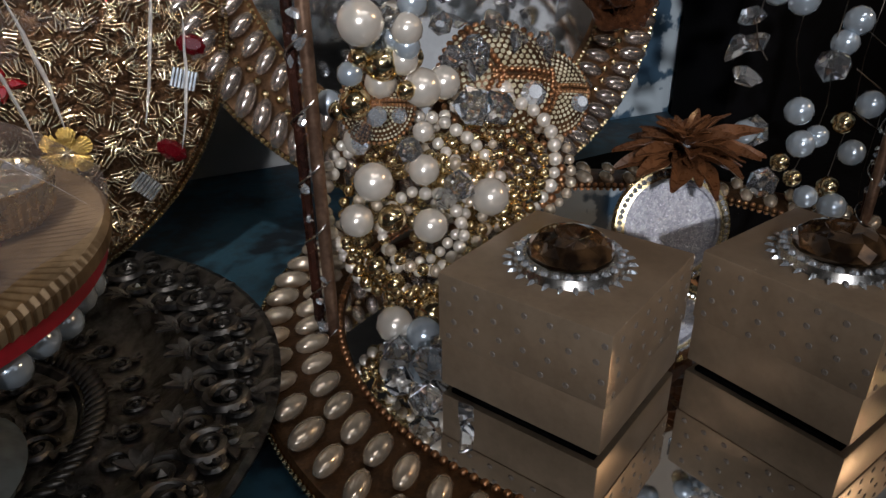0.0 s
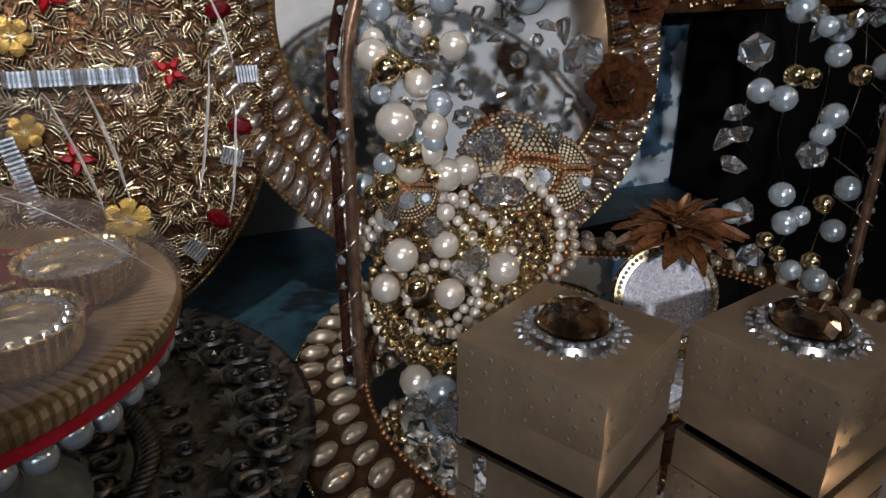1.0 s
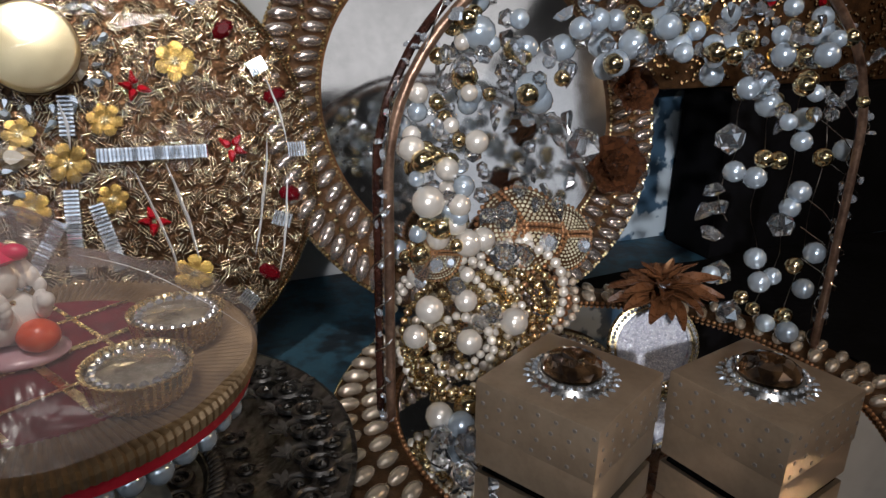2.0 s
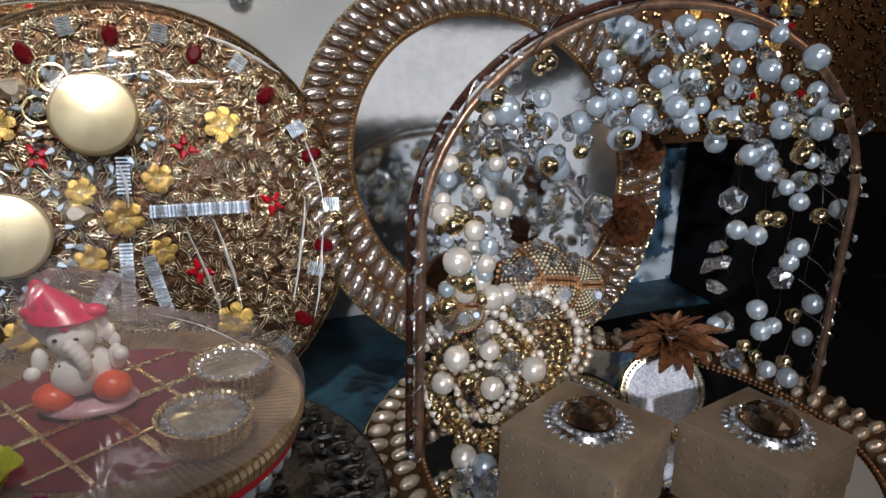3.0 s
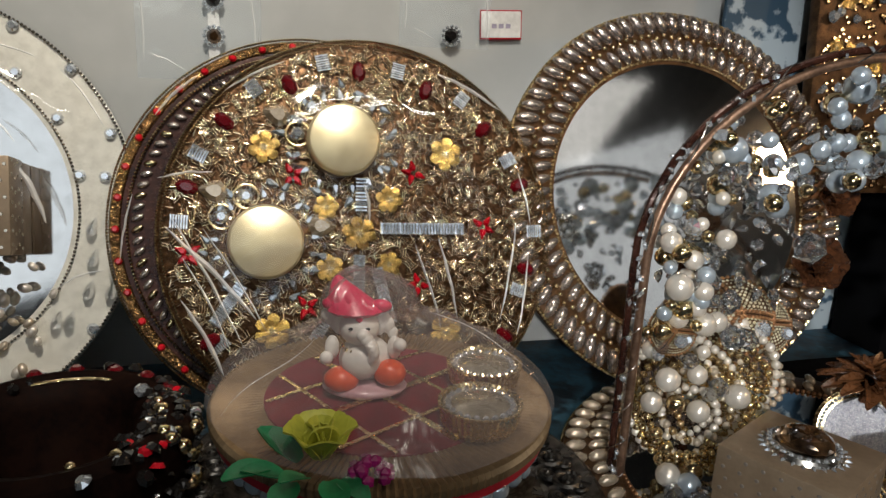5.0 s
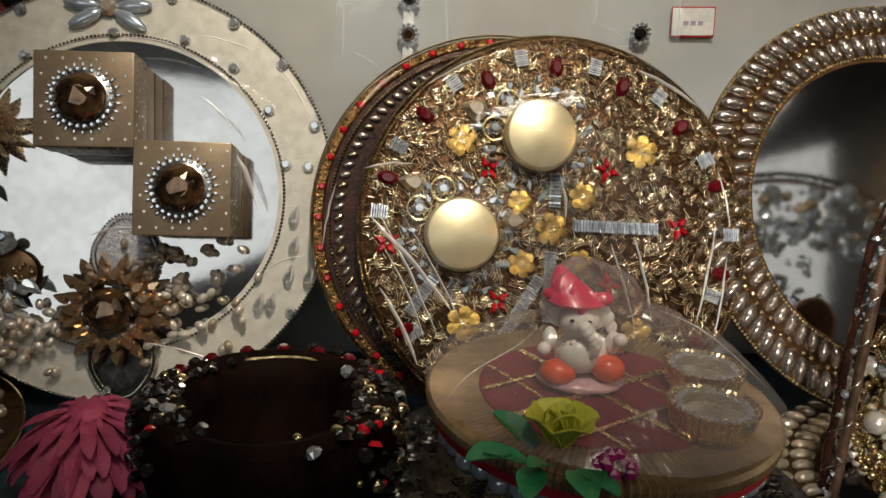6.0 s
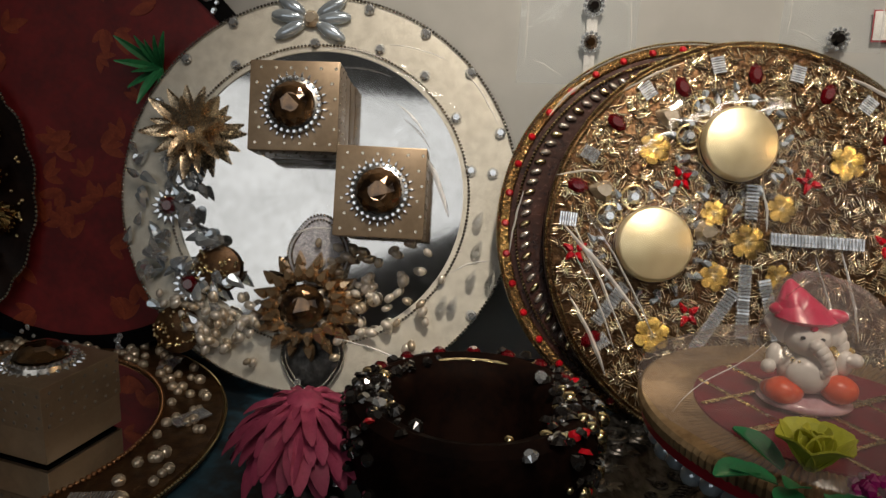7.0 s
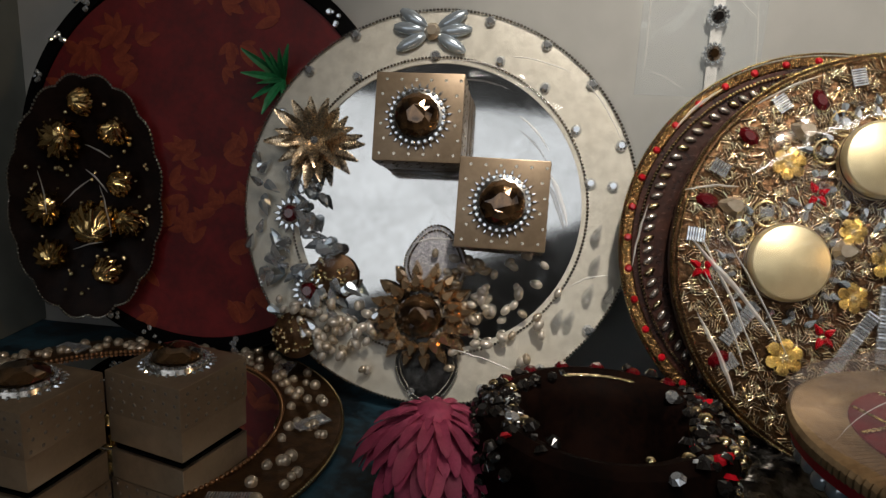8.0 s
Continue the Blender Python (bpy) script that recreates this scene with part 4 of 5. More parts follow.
def pearl_arch():
    p = thing("arch_stand", "copper-brown arch frame with a jewelled wire wound round it", "arch")
    line = [arch_point(i / 80) for i in range(81)]
    part("rail", tube(line, 0.0026, 10), COPPER, p, "copper-brown rail")
    outer = [arch_point(i / 80, 0.0045, -0.006 if i % 2 else -0.005) for i in range(81)]
    part("outer_rail", tube(outer, 0.0022, 8), DARKRED, p, "dark outer rail")
    coil = []
    for i in range(700):
        s = i / 699
        c, a = arch_point(s, 0.0025, -0.002), i * 0.17
        coil.append(c + ARCH_OUT * 0.0048 * math.cos(a) * (1 + 0.5 * noise.noise(Vector((i * 0.05, 0, 0)))) + (ARCH_AX if s < 0.3 or s > 0.7 else Vector((0, 0, 1))) * 0.0050 * math.sin(a))
    part("wire", tube(coil, 0.00045, 5), CHAIN, p, "thin silver wire")
    rng = random.Random(17)
    for i in range(120):
        s = rng.random()
        q = arch_point(s, 0.003 + rng.gauss(0, 0.0016), -0.003 + rng.gauss(0, 0.003))
        piece("rhinestone", RHINE_S, T(*q, rng.uniform(0, 360), rng.uniform(0.0014, 0.0030), rng.uniform(-90, 90), rng.uniform(-90, 90)), p)
    return p


def bead_string(name, label, points, size, kinds, seed=0, wire=0.0004, big=None):
    """Beads threaded on a wire, set side by side."""
    p = thing(name, label, "beads", None, "bead strings")
    part("thread", tube(points, wire, 4), CHAIN, p, "thin wire")
    rng = random.Random(seed)
    left, i = 0.0, 0
    for a, b in zip(points, points[1:]):
        a, b = Vector(a), Vector(b)
        d = (b - a).length
        while left < d:
            q = a + (b - a) * (left / d)
            k = kinds[i % len(kinds)]
            s = size * rng.uniform(0.88, 1.08)
            piece("bead", SEED_S[k], T(*q, rng.uniform(0, 360), s, rng.uniform(0, 90)), p)
            left += 2.0 * size
            i += 1
        left -= d
    return p


def loop_points(c, r, nx, ny, nz, wob=0.0, n=56, seed=0.0, squash=1.0):
    """Closed loop of radius r round c, facing the direction n."""
    nrm = Vector((nx, ny, nz)).normalized()
    u = nrm.cross(Vector((0, 0, 1))).normalized()
    v = u.cross(nrm)
    c = Vector(c)
    pts = []
    for i in range(n + 1):
        a = 2 * math.pi * i / n
        k = 1 + wob * noise.noise(Vector((2 * math.cos(a) + seed, 2 * math.sin(a), seed)))
        pts.append(c + u * (r * k * math.cos(a)) + v * (r * k * squash * math.sin(a)) + nrm * (wob * r * 0.7 * noise.noise(Vector((3 * math.cos(a), seed, 3 * math.sin(a))))))
    return pts


def loose_bead(parent, kind, q, r, rng):
    if kind == "x":
        piece("crystal_bead", CRYS_BALL, T(*q, rng.uniform(0, 360), r, rng.uniform(0, 90)), parent)
    elif kind == "D":
        piece("crystal_drop", CLEARDROP_S, T(*q, rng.uniform(0, 360), r * 1.3, rng.uniform(0, 180), rng.uniform(0, 90)), parent)
    elif kind == "r":
        piece("rhinestone", RHINE_S, T(*q, rng.uniform(0, 360), r, rng.uniform(0, 180), rng.uniform(0, 90)), parent)
    else:
        piece("pearl" if kind != "g" else "gold_bead", PEARL_S[kind], T(*q, rng.uniform(0, 360), r), parent)


pearl_arch()

garland = thing("bead_garland", "garland of pearls, gold beads and clear crystals wired along an arch", "garland")
rng = random.Random(23)
# dense run over the top of the arch
for i in range(150):
    s = rng.uniform(0.36, 0.67)
    q = arch_point(s, -rng.uniform(0.004, 0.064), rng.gauss(0.004, 0.010))
    k = rng.choice("bbbbggggxxxrDDD")
    loose_bead(garland, k, q, rng.uniform(0.0048, 0.0074) if k in "bw" else rng.uniform(0.0034, 0.0058), rng)
# run down the inner side of the first leg
for i in range(62):
    z = rng.uniform(0.085, 0.225)
    x = 0.150 + rng.uniform(0.004, 0.034) + max(0, z - 0.17) * 0.35
    k = rng.choice("wwbggxxr")
    loose_bead(garland, k, (x, -0.172 + rng.gauss(0, 0.008), z), rng.uniform(0.0040, 0.0064) if k in "bw" else rng.uniform(0.0036, 0.0058), rng)
# large pearls that stand out
for x, z, r, k in ((0.1605, 0.1335, 0.0082, "w"), (0.153, 0.159, 0.0065, "w"), (0.1843, 0.1081, 0.0075, "w"), (0.193, 0.109, 0.0065, "w"), (0.1877, 0.2093, 0.0082, "b"),
                   (0.2144, 0.1838, 0.0082, "b"), (0.2307, 0.2022, 0.0068, "b"), (0.287, 0.2139, 0.0085, "b"), (0.3012, 0.2021, 0.0075, "b"), (0.275, 0.203, 0.008, "b"),
                   (0.3311, 0.2014, 0.0085, "b"), (0.332, 0.186, 0.0070, "b"), (0.2597, 0.2452, 0.0092, "b"), (0.3057, 0.2474, 0.0090, "b"), (0.3349, 0.2478, 0.0095, "b"),
                   (0.160, 0.104, 0.0062, "g"), (0.170, 0.118, 0.0068, "g"), (0.181, 0.190, 0.0066, "g"), (0.249, 0.236, 0.0066, "g"), (0.2950, 0.2330, 0.0068, "g"),
                   (0.2450, 0.1540, 0.0100, "x"), (0.205, 0.099, 0.0085, "x"), (0.217, 0.096, 0.0075, "x")):
    loose_bead(garland, k, (x, -0.178 + rng.gauss(0, 0.004), z), r, rng)
# clear drops that hang before the mirror
for i in range(70):
    x, z = rng.uniform(0.178, 0.262), rng.uniform(0.105, 0.205)
    loose_bead(garland, rng.choice("xxDDrD"), (x, -0.150 + rng.gauss(0, 0.008), z), rng.uniform(0.0030, 0.0062), rng)
# sparse run that hangs down the far leg
for x, z, r, k in ((0.3695, 0.1698, 0.0082, "b"), (0.366, 0.182, 0.0070, "b"), (0.4062, 0.1585, 0.0078, "b"), (0.404, 0.146, 0.0068, "b"), (0.3986, 0.2087, 0.0090, "b"),
                   (0.411, 0.205, 0.0080, "b"), (0.4440, 0.1379, 0.0078, "b"), (0.3742, 0.1259, 0.0075, "b"), (0.3564, 0.1312, 0.0070, "b"), (0.4092, 0.1149, 0.0076, "b"),
                   (0.405, 0.105, 0.0070, "b"), (0.4340, 0.0719, 0.0080, "b"), (0.381, 0.0756, 0.0074, "b"), (0.3962, 0.0549, 0.0078, "b"), (0.405, 0.058, 0.0065, "b"),
                   (0.4380, 0.0437, 0.0078, "b"), (0.4180, 0.0200, 0.0082, "b"), (0.404, 0.026, 0.0068, "b"), (0.3443, 0.0712, 0.0062, "b"), (0.360, 0.067, 0.0085, "x"),
                   (0.400, 0.095, 0.0095, "x"), (0.352, 0.150, 0.0100, "x"), (0.370, 0.040, 0.0085, "x"), (0.425, 0.062, 0.0064, "g"), (0.421, 0.028, 0.0066, "g"),
                   (0.390, 0.135, 0.0062, "g"), (0.377, 0.1375, 0.0060, "g"), (0.427, 0.134, 0.0068, "g"), (0.388, 0.040, 0.0050, "g"), (0.372, 0.052, 0.0050, "g"),
                   (0.345, 0.120, 0.0075, "D"), (0.338, 0.108, 0.0080, "D"), (0.352, 0.112, 0.0080, "D"), (0.343, 0.098, 0.0075, "D"), (0.395, 0.182, 0.0068, "g")):
    loose_bead(garland, k, (x * 0.985 + 0.0015, -0.180 + rng.gauss(0, 0.003), z), r * 0.94, rng)
for k in range(0, 9, 2):
    a = Vector((0.352 + 0.012 * k, -0.176, 0.215 - 0.006 * k))
    pts = [a + Vector((0.010 * math.sin(i * 0.9 + k) * (i / 14), 0.004 * math.cos(i * 0.7 + k), -0.0135 * i * (0.6 + 0.05 * k))) for i in range(15)]
    part("garland_wire", tube([q for q in pts if q.z > 0.014], 0.0003, 4), DARKWIRE, garland, "thin dark wire")
for k in range(6):
    a = Vector((0.405 + 0.006 * (k % 3), -0.182, 0.18 - 0.022 * k))
    part("wire_spray", tube([a, a + Vector((0.018, -0.004, -0.012)), a + Vector((0.034, -0.006, -0.028))], 0.0004, 4), CHAIN, garland)

# coiled strings of pearls and gold beads heaped on the tray
FACE = (-0.35, -0.80, 0.42)
heap = [((0.184, -0.168, 0.057), 0.036, "w", 0.0027), ((0.186, -0.172, 0.055), 0.0315, "g", 0.0026), ((0.183, -0.176, 0.054), 0.0265, "ggc", 0.0026), ((0.186, -0.178, 0.056), 0.021, "gc", 0.0026),
        ((0.182, -0.180, 0.052), 0.016, "w", 0.0026), ((0.190, -0.172, 0.046), 0.030, "g", 0.0030), ((0.180, -0.172, 0.046), 0.026, "g", 0.0028), ((0.176, -0.166, 0.062), 0.029, "w", 0.0024),
        ((0.222, -0.160, 0.067), 0.0285, "w", 0.0030), ((0.221, -0.162, 0.064), 0.0225, "g", 0.0028), ((0.220, -0.164, 0.063), 0.0170, "g", 0.0026), ((0.220, -0.166, 0.062), 0.0115, "g", 0.0026),
        ((0.247, -0.150, 0.056), 0.0205, "c", 0.0027), ((0.247, -0.152, 0.055), 0.0145, "b", 0.0024), ((0.192, -0.170, 0.080), 0.024, "ggc", 0.0022), ((0.205, -0.172, 0.050), 0.022, "gg", 0.0026)]
for n, (c, r, kinds, size) in enumerate(heap):
    tilt = (FACE[0] + rng.gauss(0, 0.10), FACE[1], FACE[2] + rng.gauss(0, 0.12))
    pts = [Vector((q.x, q.y, max(q.z, 0.0125 + size))) for q in loop_points(c, r, *tilt, 0.10, 56, n * 1.7)]
    word = "white pearls" if kinds[0] in "wc" else "gold beads"
    bead_string("bead_string", "coiled string of small %s heaped on a mirror tray" % word, pts, size, kinds, n)
loose = thing("loose_beads", "loose large pearls and gold beads among coiled strings", "beads")
for x, y, z, r, k in ((0.1621, -0.182, 0.0769, 0.0088, "w"), (0.1827, -0.186, 0.0568, 0.0082, "w"), (0.2085, -0.186, 0.0640, 0.0092, "w"), (0.1560, -0.178, 0.0610, 0.0078, "w"),
                      (0.183, -0.180, 0.0775, 0.0072, "w"), (0.1640, -0.192, 0.0205, 0.0088, "w"), (0.181, -0.190, 0.0200, 0.0090, "g"), (0.196, -0.186, 0.0175, 0.0060, "g"),
                      (0.168, -0.184, 0.0620, 0.0066, "g"), (0.1700, -0.178, 0.0300, 0.0055, "g"), (0.163, -0.176, 0.0390, 0.0052, "g"), (0.170, -0.174, 0.019, 0.0048, "g"),
                      (0.233, -0.150, 0.095, 0.0060, "w"), (0.196, -0.184, 0.0700, 0.0080, "x"), (0.190, -0.184, 0.0660, 0.0060, "x")):
    loose_bead(loose, k, (x, y, z), r * 0.86, rng)
for x, y, r, k in ((0.168, -0.218, 0.0075, "x"), (0.160, -0.205, 0.0065, "x"), (0.1730, -0.200, 0.0075, "b"), (0.158, -0.235, 0.0065, "x"), (0.166, -0.246, 0.0060, "D"), (0.176, -0.212, 0.007, "x")):
    loose_bead(loose, k, (x, y, 0.0105 + r), r, rng)


def beaded_shell(m, r, label):
    """Fan of fine beads edged with a copper chain."""
    p = thing("beaded_motif", label, "ornament", m, "beaded motifs")
    bm = lathe([(0, 0.45 * r), (0.45 * r, 0.38 * r), (0.8 * r, 0.22 * r), (r, 0.0), (r * 0.98, -0.02 * r), (0, -0.02 * r)], 40)
    part("shell_body", bm, BRONZE, p, "khaki beaded body")
    seeds = bmesh.new()
    for k in range(1, 10):
        rr = r * k / 10
        z = 0.45 * r * (1 - (k / 10) ** 2.2)
        n = max(6, int(2 * math.pi * rr / (r * 0.105)))
        for i in range(n):
            a = 2 * math.pi * i / n
            if abs(math.sin(a * 1.5)) > 0.14:
                bmesh.ops.create_icosphere(seeds, subdivisions=1, radius=r * 0.048, matrix=Matrix.Translation((rr * math.cos(a), rr * math.sin(a), z)))
    part("khaki_beading", seeds, KHAKI, p, "rows of khaki seed beads", kind="stuff")
    for k in range(3):
        for i in range(11):
            rr = r * i / 10
            a = 2 * math.pi * k / 3
            for o in (-0.07, 0.07):
                piece("bead", SEED_S["b"], T(rr * math.cos(a) - o * r * math.sin(a), rr * math.sin(a) + o * r * math.cos(a), 0.45 * r * (1 - (i / 10) ** 2.2) + 0.03 * r, 0, r * 0.055), p)
    for i in range(44):
        a = 2 * math.pi * i / 44
        piece("bead", SEED_S["b"], T(r * math.cos(a), r * math.sin(a), 0.0, 0, r * 0.06), p)
    piece("rhinestone", RHINE_S, T(0.55 * r, -0.35 * r, 0.38 * r, 0, r * 0.22), p)
    return p


KHAKI = material("khaki_seed_bead", (0.58, 0.54, 0.39), (0.38, 0.34, 0.22), rough=0.28, scale=120, coat=0.4, island=0.15)
beaded_shell(pose(0.2350, -0.140, 0.097, 62, 0, -18), 0.0255, "khaki beaded fan motif edged with copper beads")
beaded_shell(pose(0.2740, -0.122, 0.082, 62, 0, -8), 0.0215, "dark khaki beaded fan motif beside a mirror platter")
beaded_shell(pose(0.1700, -0.168, 0.101, 66, 0, -18), 0.014, "small copper-edged beaded motif among pearls")


def ribbon_rose(m, label, s=1.0, mat=None, group="ribbon roses"):
    p = thing("ribbon_rose", label, "flower", m, group)
    pet = shared("rose_petal", petal(0.016 * s, 0.017 * s, 0.8, 0.5, 6, 0.0007, 0.0), mat or BROWNSATIN)
    for k, (n, tilt, sc) in enumerate(((6, -8, 1.1), (5, -32, 0.95), (4, -55, 0.75))):
        for i in range(n):
            piece("rose_petal", pet, T(0, 0, 0.001 * k, 360 * i / n + 25 * k, sc, 0, tilt), p)
    part("rose_heart", ball(0.0042 * s, 2, 1, 1, 1.3), mat or BROWNSATIN, p, "", T(0, 0, 0.006 * s))
    return p


BROWNSATIN = material("brown_satin", (0.10, 0.038, 0.016), (0.035, 0.014, 0.007), rough=0.2, scale=70, coat=0.7)
ribbon_rose(pose(0.3120, -0.112, 0.121, 70, 0, -20), "brown satin ribbon rose on a mirror platter", 1.25)
ribbon_rose(pose(0.3300, -0.098, 0.165, 70, 0, -10), "brown satin ribbon rose with pearls round it", 1.0)


def ruffled(bm, amount):
    """Uneven waves along a petal."""
    for v in bm.verts:
        v.co.z += amount * noise.noise(Vector((v.co.x * 140, v.co.y * 160, 0.5))) * (v.co.x / 0.03)
        v.co.y += amount * 0.6 * noise.noise(Vector((v.co.x * 110, 3.0, 0.5)))
    return bm


def flower_locket():
    p = thing("flower_brooch", "round silver glitter brooch with a brown organza flower", "brooch", pose(0.2985, -0.1905, 0.0105, 0, 0, -22))
    disc = lathe([(0, 0.0), (0.0215, 0.0), (0.0225, 0.001), (0.0225, 0.0040), (0.0205, 0.0046), (0.0200, 0.0030), (0, 0.0030)], 56)
    face = part("disc", disc, GLITTER, p, "silver glitter disc", T(0, 0, 0.0245, 0, 1, 74))
    part("gold_ring", ring_lathe([(0.0212, 0.0), (0.0265, 0.0), (0.0262, 0.0045), (0.0222, 0.0056)], 64), BRASS, face, "pale gold ring")
    for i in range(58):
        a = 2 * math.pi * i / 58
        piece("rhinestone", RHINE_S, T(0.0242 * math.cos(a), 0.0242 * math.sin(a), 0.0048, degrees_of(a), 0.0013), face)
    fl = part("flower_heart", gem(0.0055, 0.004, 10), RHINE, p, "clear stone", T(0, -0.005, 0.0640), smooth=False)
    pet = shared("organza_petal", ruffled(petal(0.030, 0.0105, 0.10, 0.55, 9), 0.0022), BROWNPETAL)
    for k, (n, tilt, sc) in enumerate(((17, 12, 1.05), (15, -4, 0.92), (12, -20, 0.78), (8, -38, 0.55))):
        for i in range(n):
            piece("organza_petal", pet, T(0, 0, -0.003 + 0.0012 * k, 360 * i / n + 17 * k + rng.uniform(-10, 10), sc * rng.uniform(0.75, 1.12), rng.uniform(-25, 25), tilt + rng.uniform(-14, 14)), fl)
    part("stalk", tube([(0, 0, 0.045), (0, -0.002, 0.055), (0, -0.005, 0.063)], 0.0025, 6), BROWNPETAL, p)
    return p


flower_locket()

# ---- dark corner beside the arch ----
structure("blue_panel", box(0.22, 0.004, 0.32, 0.001, None, T(0.440, 0.048, 0.0)), BLUELEAF, "board with a blue and white leaf print", "panel")
blk = thing("display_block", "black cloth-covered display block", "block", pose(0.672, 0.006, 0.0))
part("block_body", box(0.35, 0.06, 0.150, 0.003), BLACK, blk)


def black_cloth():
    """Black cloth spread over the shelf round the tray, with soft folds."""
    bm, nx, ny = bmesh.new(), 90, 60
    grid = {}
    for i in range(nx + 1):
        for j in range(ny + 1):
            x, y = 0.35 + 0.62 * i / nx, -0.42 + 0.39 * j / ny
            if math.hypot(x - 0.275, y + 0.205) > 0.1715 and x > 0.33 + 0.10 * max(0.0, -0.10 - y):
                grid[i, j] = bm.verts.new((x, y, 0.0035 + 0.0022 * noise.noise(Vector((x * 16, y * 22, 4.0)))))
    for (i, j), v in list(grid.items()):
        q = [grid.get(k) for k in ((i, j), (i + 1, j), (i + 1, j + 1), (i, j + 1))]
        if all(q):
            bm.faces.new(q)
    cloth = bmesh.ops.extrude_face_region(bm, geom=bm.faces[:])
    for v in cloth["geom"]:
        if isinstance(v, bmesh.types.BMVert):
            v.co.z += 0.0012
    bmesh.ops.recalc_face_normals(bm, faces=bm.faces)
    return tagged(new("black_cloth", mesh_of("black_cloth", bm, BLACK)), "black cloth spread over the teal shelf beside a tray", "cloth")


black_cloth()


CRUST = material("bronze_bead_crust", (0.34, 0.20, 0.09), (0.10, 0.05, 0.022), rough=0.25, metal=0.95, scale=14, island=0.5)


def gold_panel():
    p = thing("jewelled_panel", "bronze panel crusted with gold beads on a black block", "panel", pose(0.590, -0.002, 0.1510, 84, 0, 0))
    W, H = 0.385, 0.22
    part("board", box(W, H, 0.012, 0.003), BRONZE, p, "bronze board", T(0, H / 2, -0.012))
    r2 = random.Random(31)
    bm = bmesh.new()
    for i in range(1500):
        x, y = r2.uniform(-W / 2 + 0.004, W / 2 - 0.004), r2.uniform(0.004, H - 0.004)
        bmesh.ops.create_icosphere(bm, subdivisions=1, radius=r2.uniform(0.0016, 0.0030), matrix=Matrix.Translation((x, y, 0.001)))
    part("bead_crust", bm, CRUST, p, "crusted bronze and gold beads", kind="stuff")
    for i in range(60):
        piece("rhinestone", RHINE_S, T(-W / 2 + r2.uniform(0.005, 0.2), r2.uniform(0.03, H - 0.01), 0.003, r2.uniform(0, 90), r2.uniform(0.003, 0.007)), p)
    for i in range(30):
        piece("gold_flower", GOLDFLOWER, T(-W / 2 + r2.uniform(0.01, 0.2), r2.uniform(0.02, H - 0.01), 0.002, r2.uniform(0, 90), r2.uniform(0.006, 0.010)), p)
    for i in range(5):
        piece("red_stone", RED_S, T(-W / 2 + 0.13 + 0.02 * i, 0.04 + 0.03 * (i % 3), 0.004, 0, 0.0045), p)
    return p


gold_panel()


# ---- the silver dish and the pedestal with the idol ----
def spiral_bm(r, turns=1.6, thick=0.0016, leaf=True):
    pts, rr, n = [], [], 26
    for i in range(n):
        f = i / (n - 1)
        a = 2 * math.pi * turns * f
        k = r * (1 - 0.82 * f)
        pts.append((k * math.cos(a) + 0.15 * r * f, k * math.sin(a), 0.0009))
        rr.append(thick * (0.55 + 0.7 * math.sin(math.pi * min(1, f * 1.1))))
    bm = tube(pts, rr, 6)
    bmesh.ops.create_icosphere(bm, subdivisions=1, radius=thick * 1.5, matrix=Matrix.Translation((0.15 * r, 0, 0.001)))
    if leaf:
        for k in range(3):
            p = petal(r * 0.9, r * 0.45, 0.25, 0.3, 5, 0.0008)
            p.transform(Matrix.Translation((r * 0.8, -r * 0.35, 0)) @ Matrix.Rotation(-0.2 - 0.75 * k, 4, "Z"))
            me = bpy.data.meshes.new("t")
            p.to_mesh(me)
            p.free()
            bm.from_mesh(me)
            bpy.data.meshes.remove(me)
    return bm


def embossed_dish():
    p = thing("silver_dish", "dark oxidised silver dish embossed with scrolling leaves", "dish", pose(-0.003, -0.175, 0.0))
    prof = [(0, 0.004), (0.050, 0.004), (0.052, 0.0065), (0.060, 0.0075), (0.064, 0.0060), (0.074, 0.0050), (0.084, 0.0095), (0.090, 0.0150), (0.116, 0.0200),
            (0.1205, 0.0222), (0.1230, 0.0212), (0.1225, 0.0195), (0.090, 0.0120), (0.075, 0.0020), (0.055, 0.0), (0, 0.0)]
    part("dish_body", lathe(prof[::-1], 128), SILVER, p, "oxidised silver body")
    s1, s2 = shared("scroll", spiral_bm(0.0080, 1.6, 0.0015), SILVER), shared("scroll", spiral_bm(0.0080, -1.6, 0.0015), SILVER)
    small = shared("scroll", spiral_bm(0.0050, 1.4, 0.0012, False), SILVER)
    for i in range(56):
        a = 2 * math.pi * i / 56
        rr = 0.1005 + (0.0055 if i % 2 else -0.001)
        piece("scroll", s1 if i % 2 else s2, T(rr * math.cos(a), rr * math.sin(a), 0.0162 + (rr - 0.09) * 0.19, degrees_of(a) + (40 if i % 2 else 200), rng.uniform(1.05, 1.25)), p)
        b = a + math.pi / 56
        piece("scroll", small, T(0.112 * math.cos(b), 0.112 * math.sin(b), 0.0195, degrees_of(b) + 90), p)
    rope = shared("rope_bead", ball(1, 2, 0.0052, 0.0017, 0.0018), SILVER)
    for i in range(96):
        a = 2 * math.pi * i / 96
        piece("rope_bead", rope, T(0.0570 * math.cos(a), 0.0570 * math.sin(a), 0.0078, degrees_of(a) + 35), p)
    for k, (rr, n) in enumerate(((0.040, 16), (0.024, 10), (0.070, 30))):
        for i in range(n):
            a = 2 * math.pi * (i + 0.3 * k) / n
            piece("scroll", s1 if i % 2 else s2, T(rr * math.cos(a), rr * math.sin(a), 0.0042 if rr < 0.05 else 0.0056, degrees_of(a) + (30 if i % 2 else 210), 0.95 if rr < 0.06 else 0.62), p)
    return p


embossed_dish()
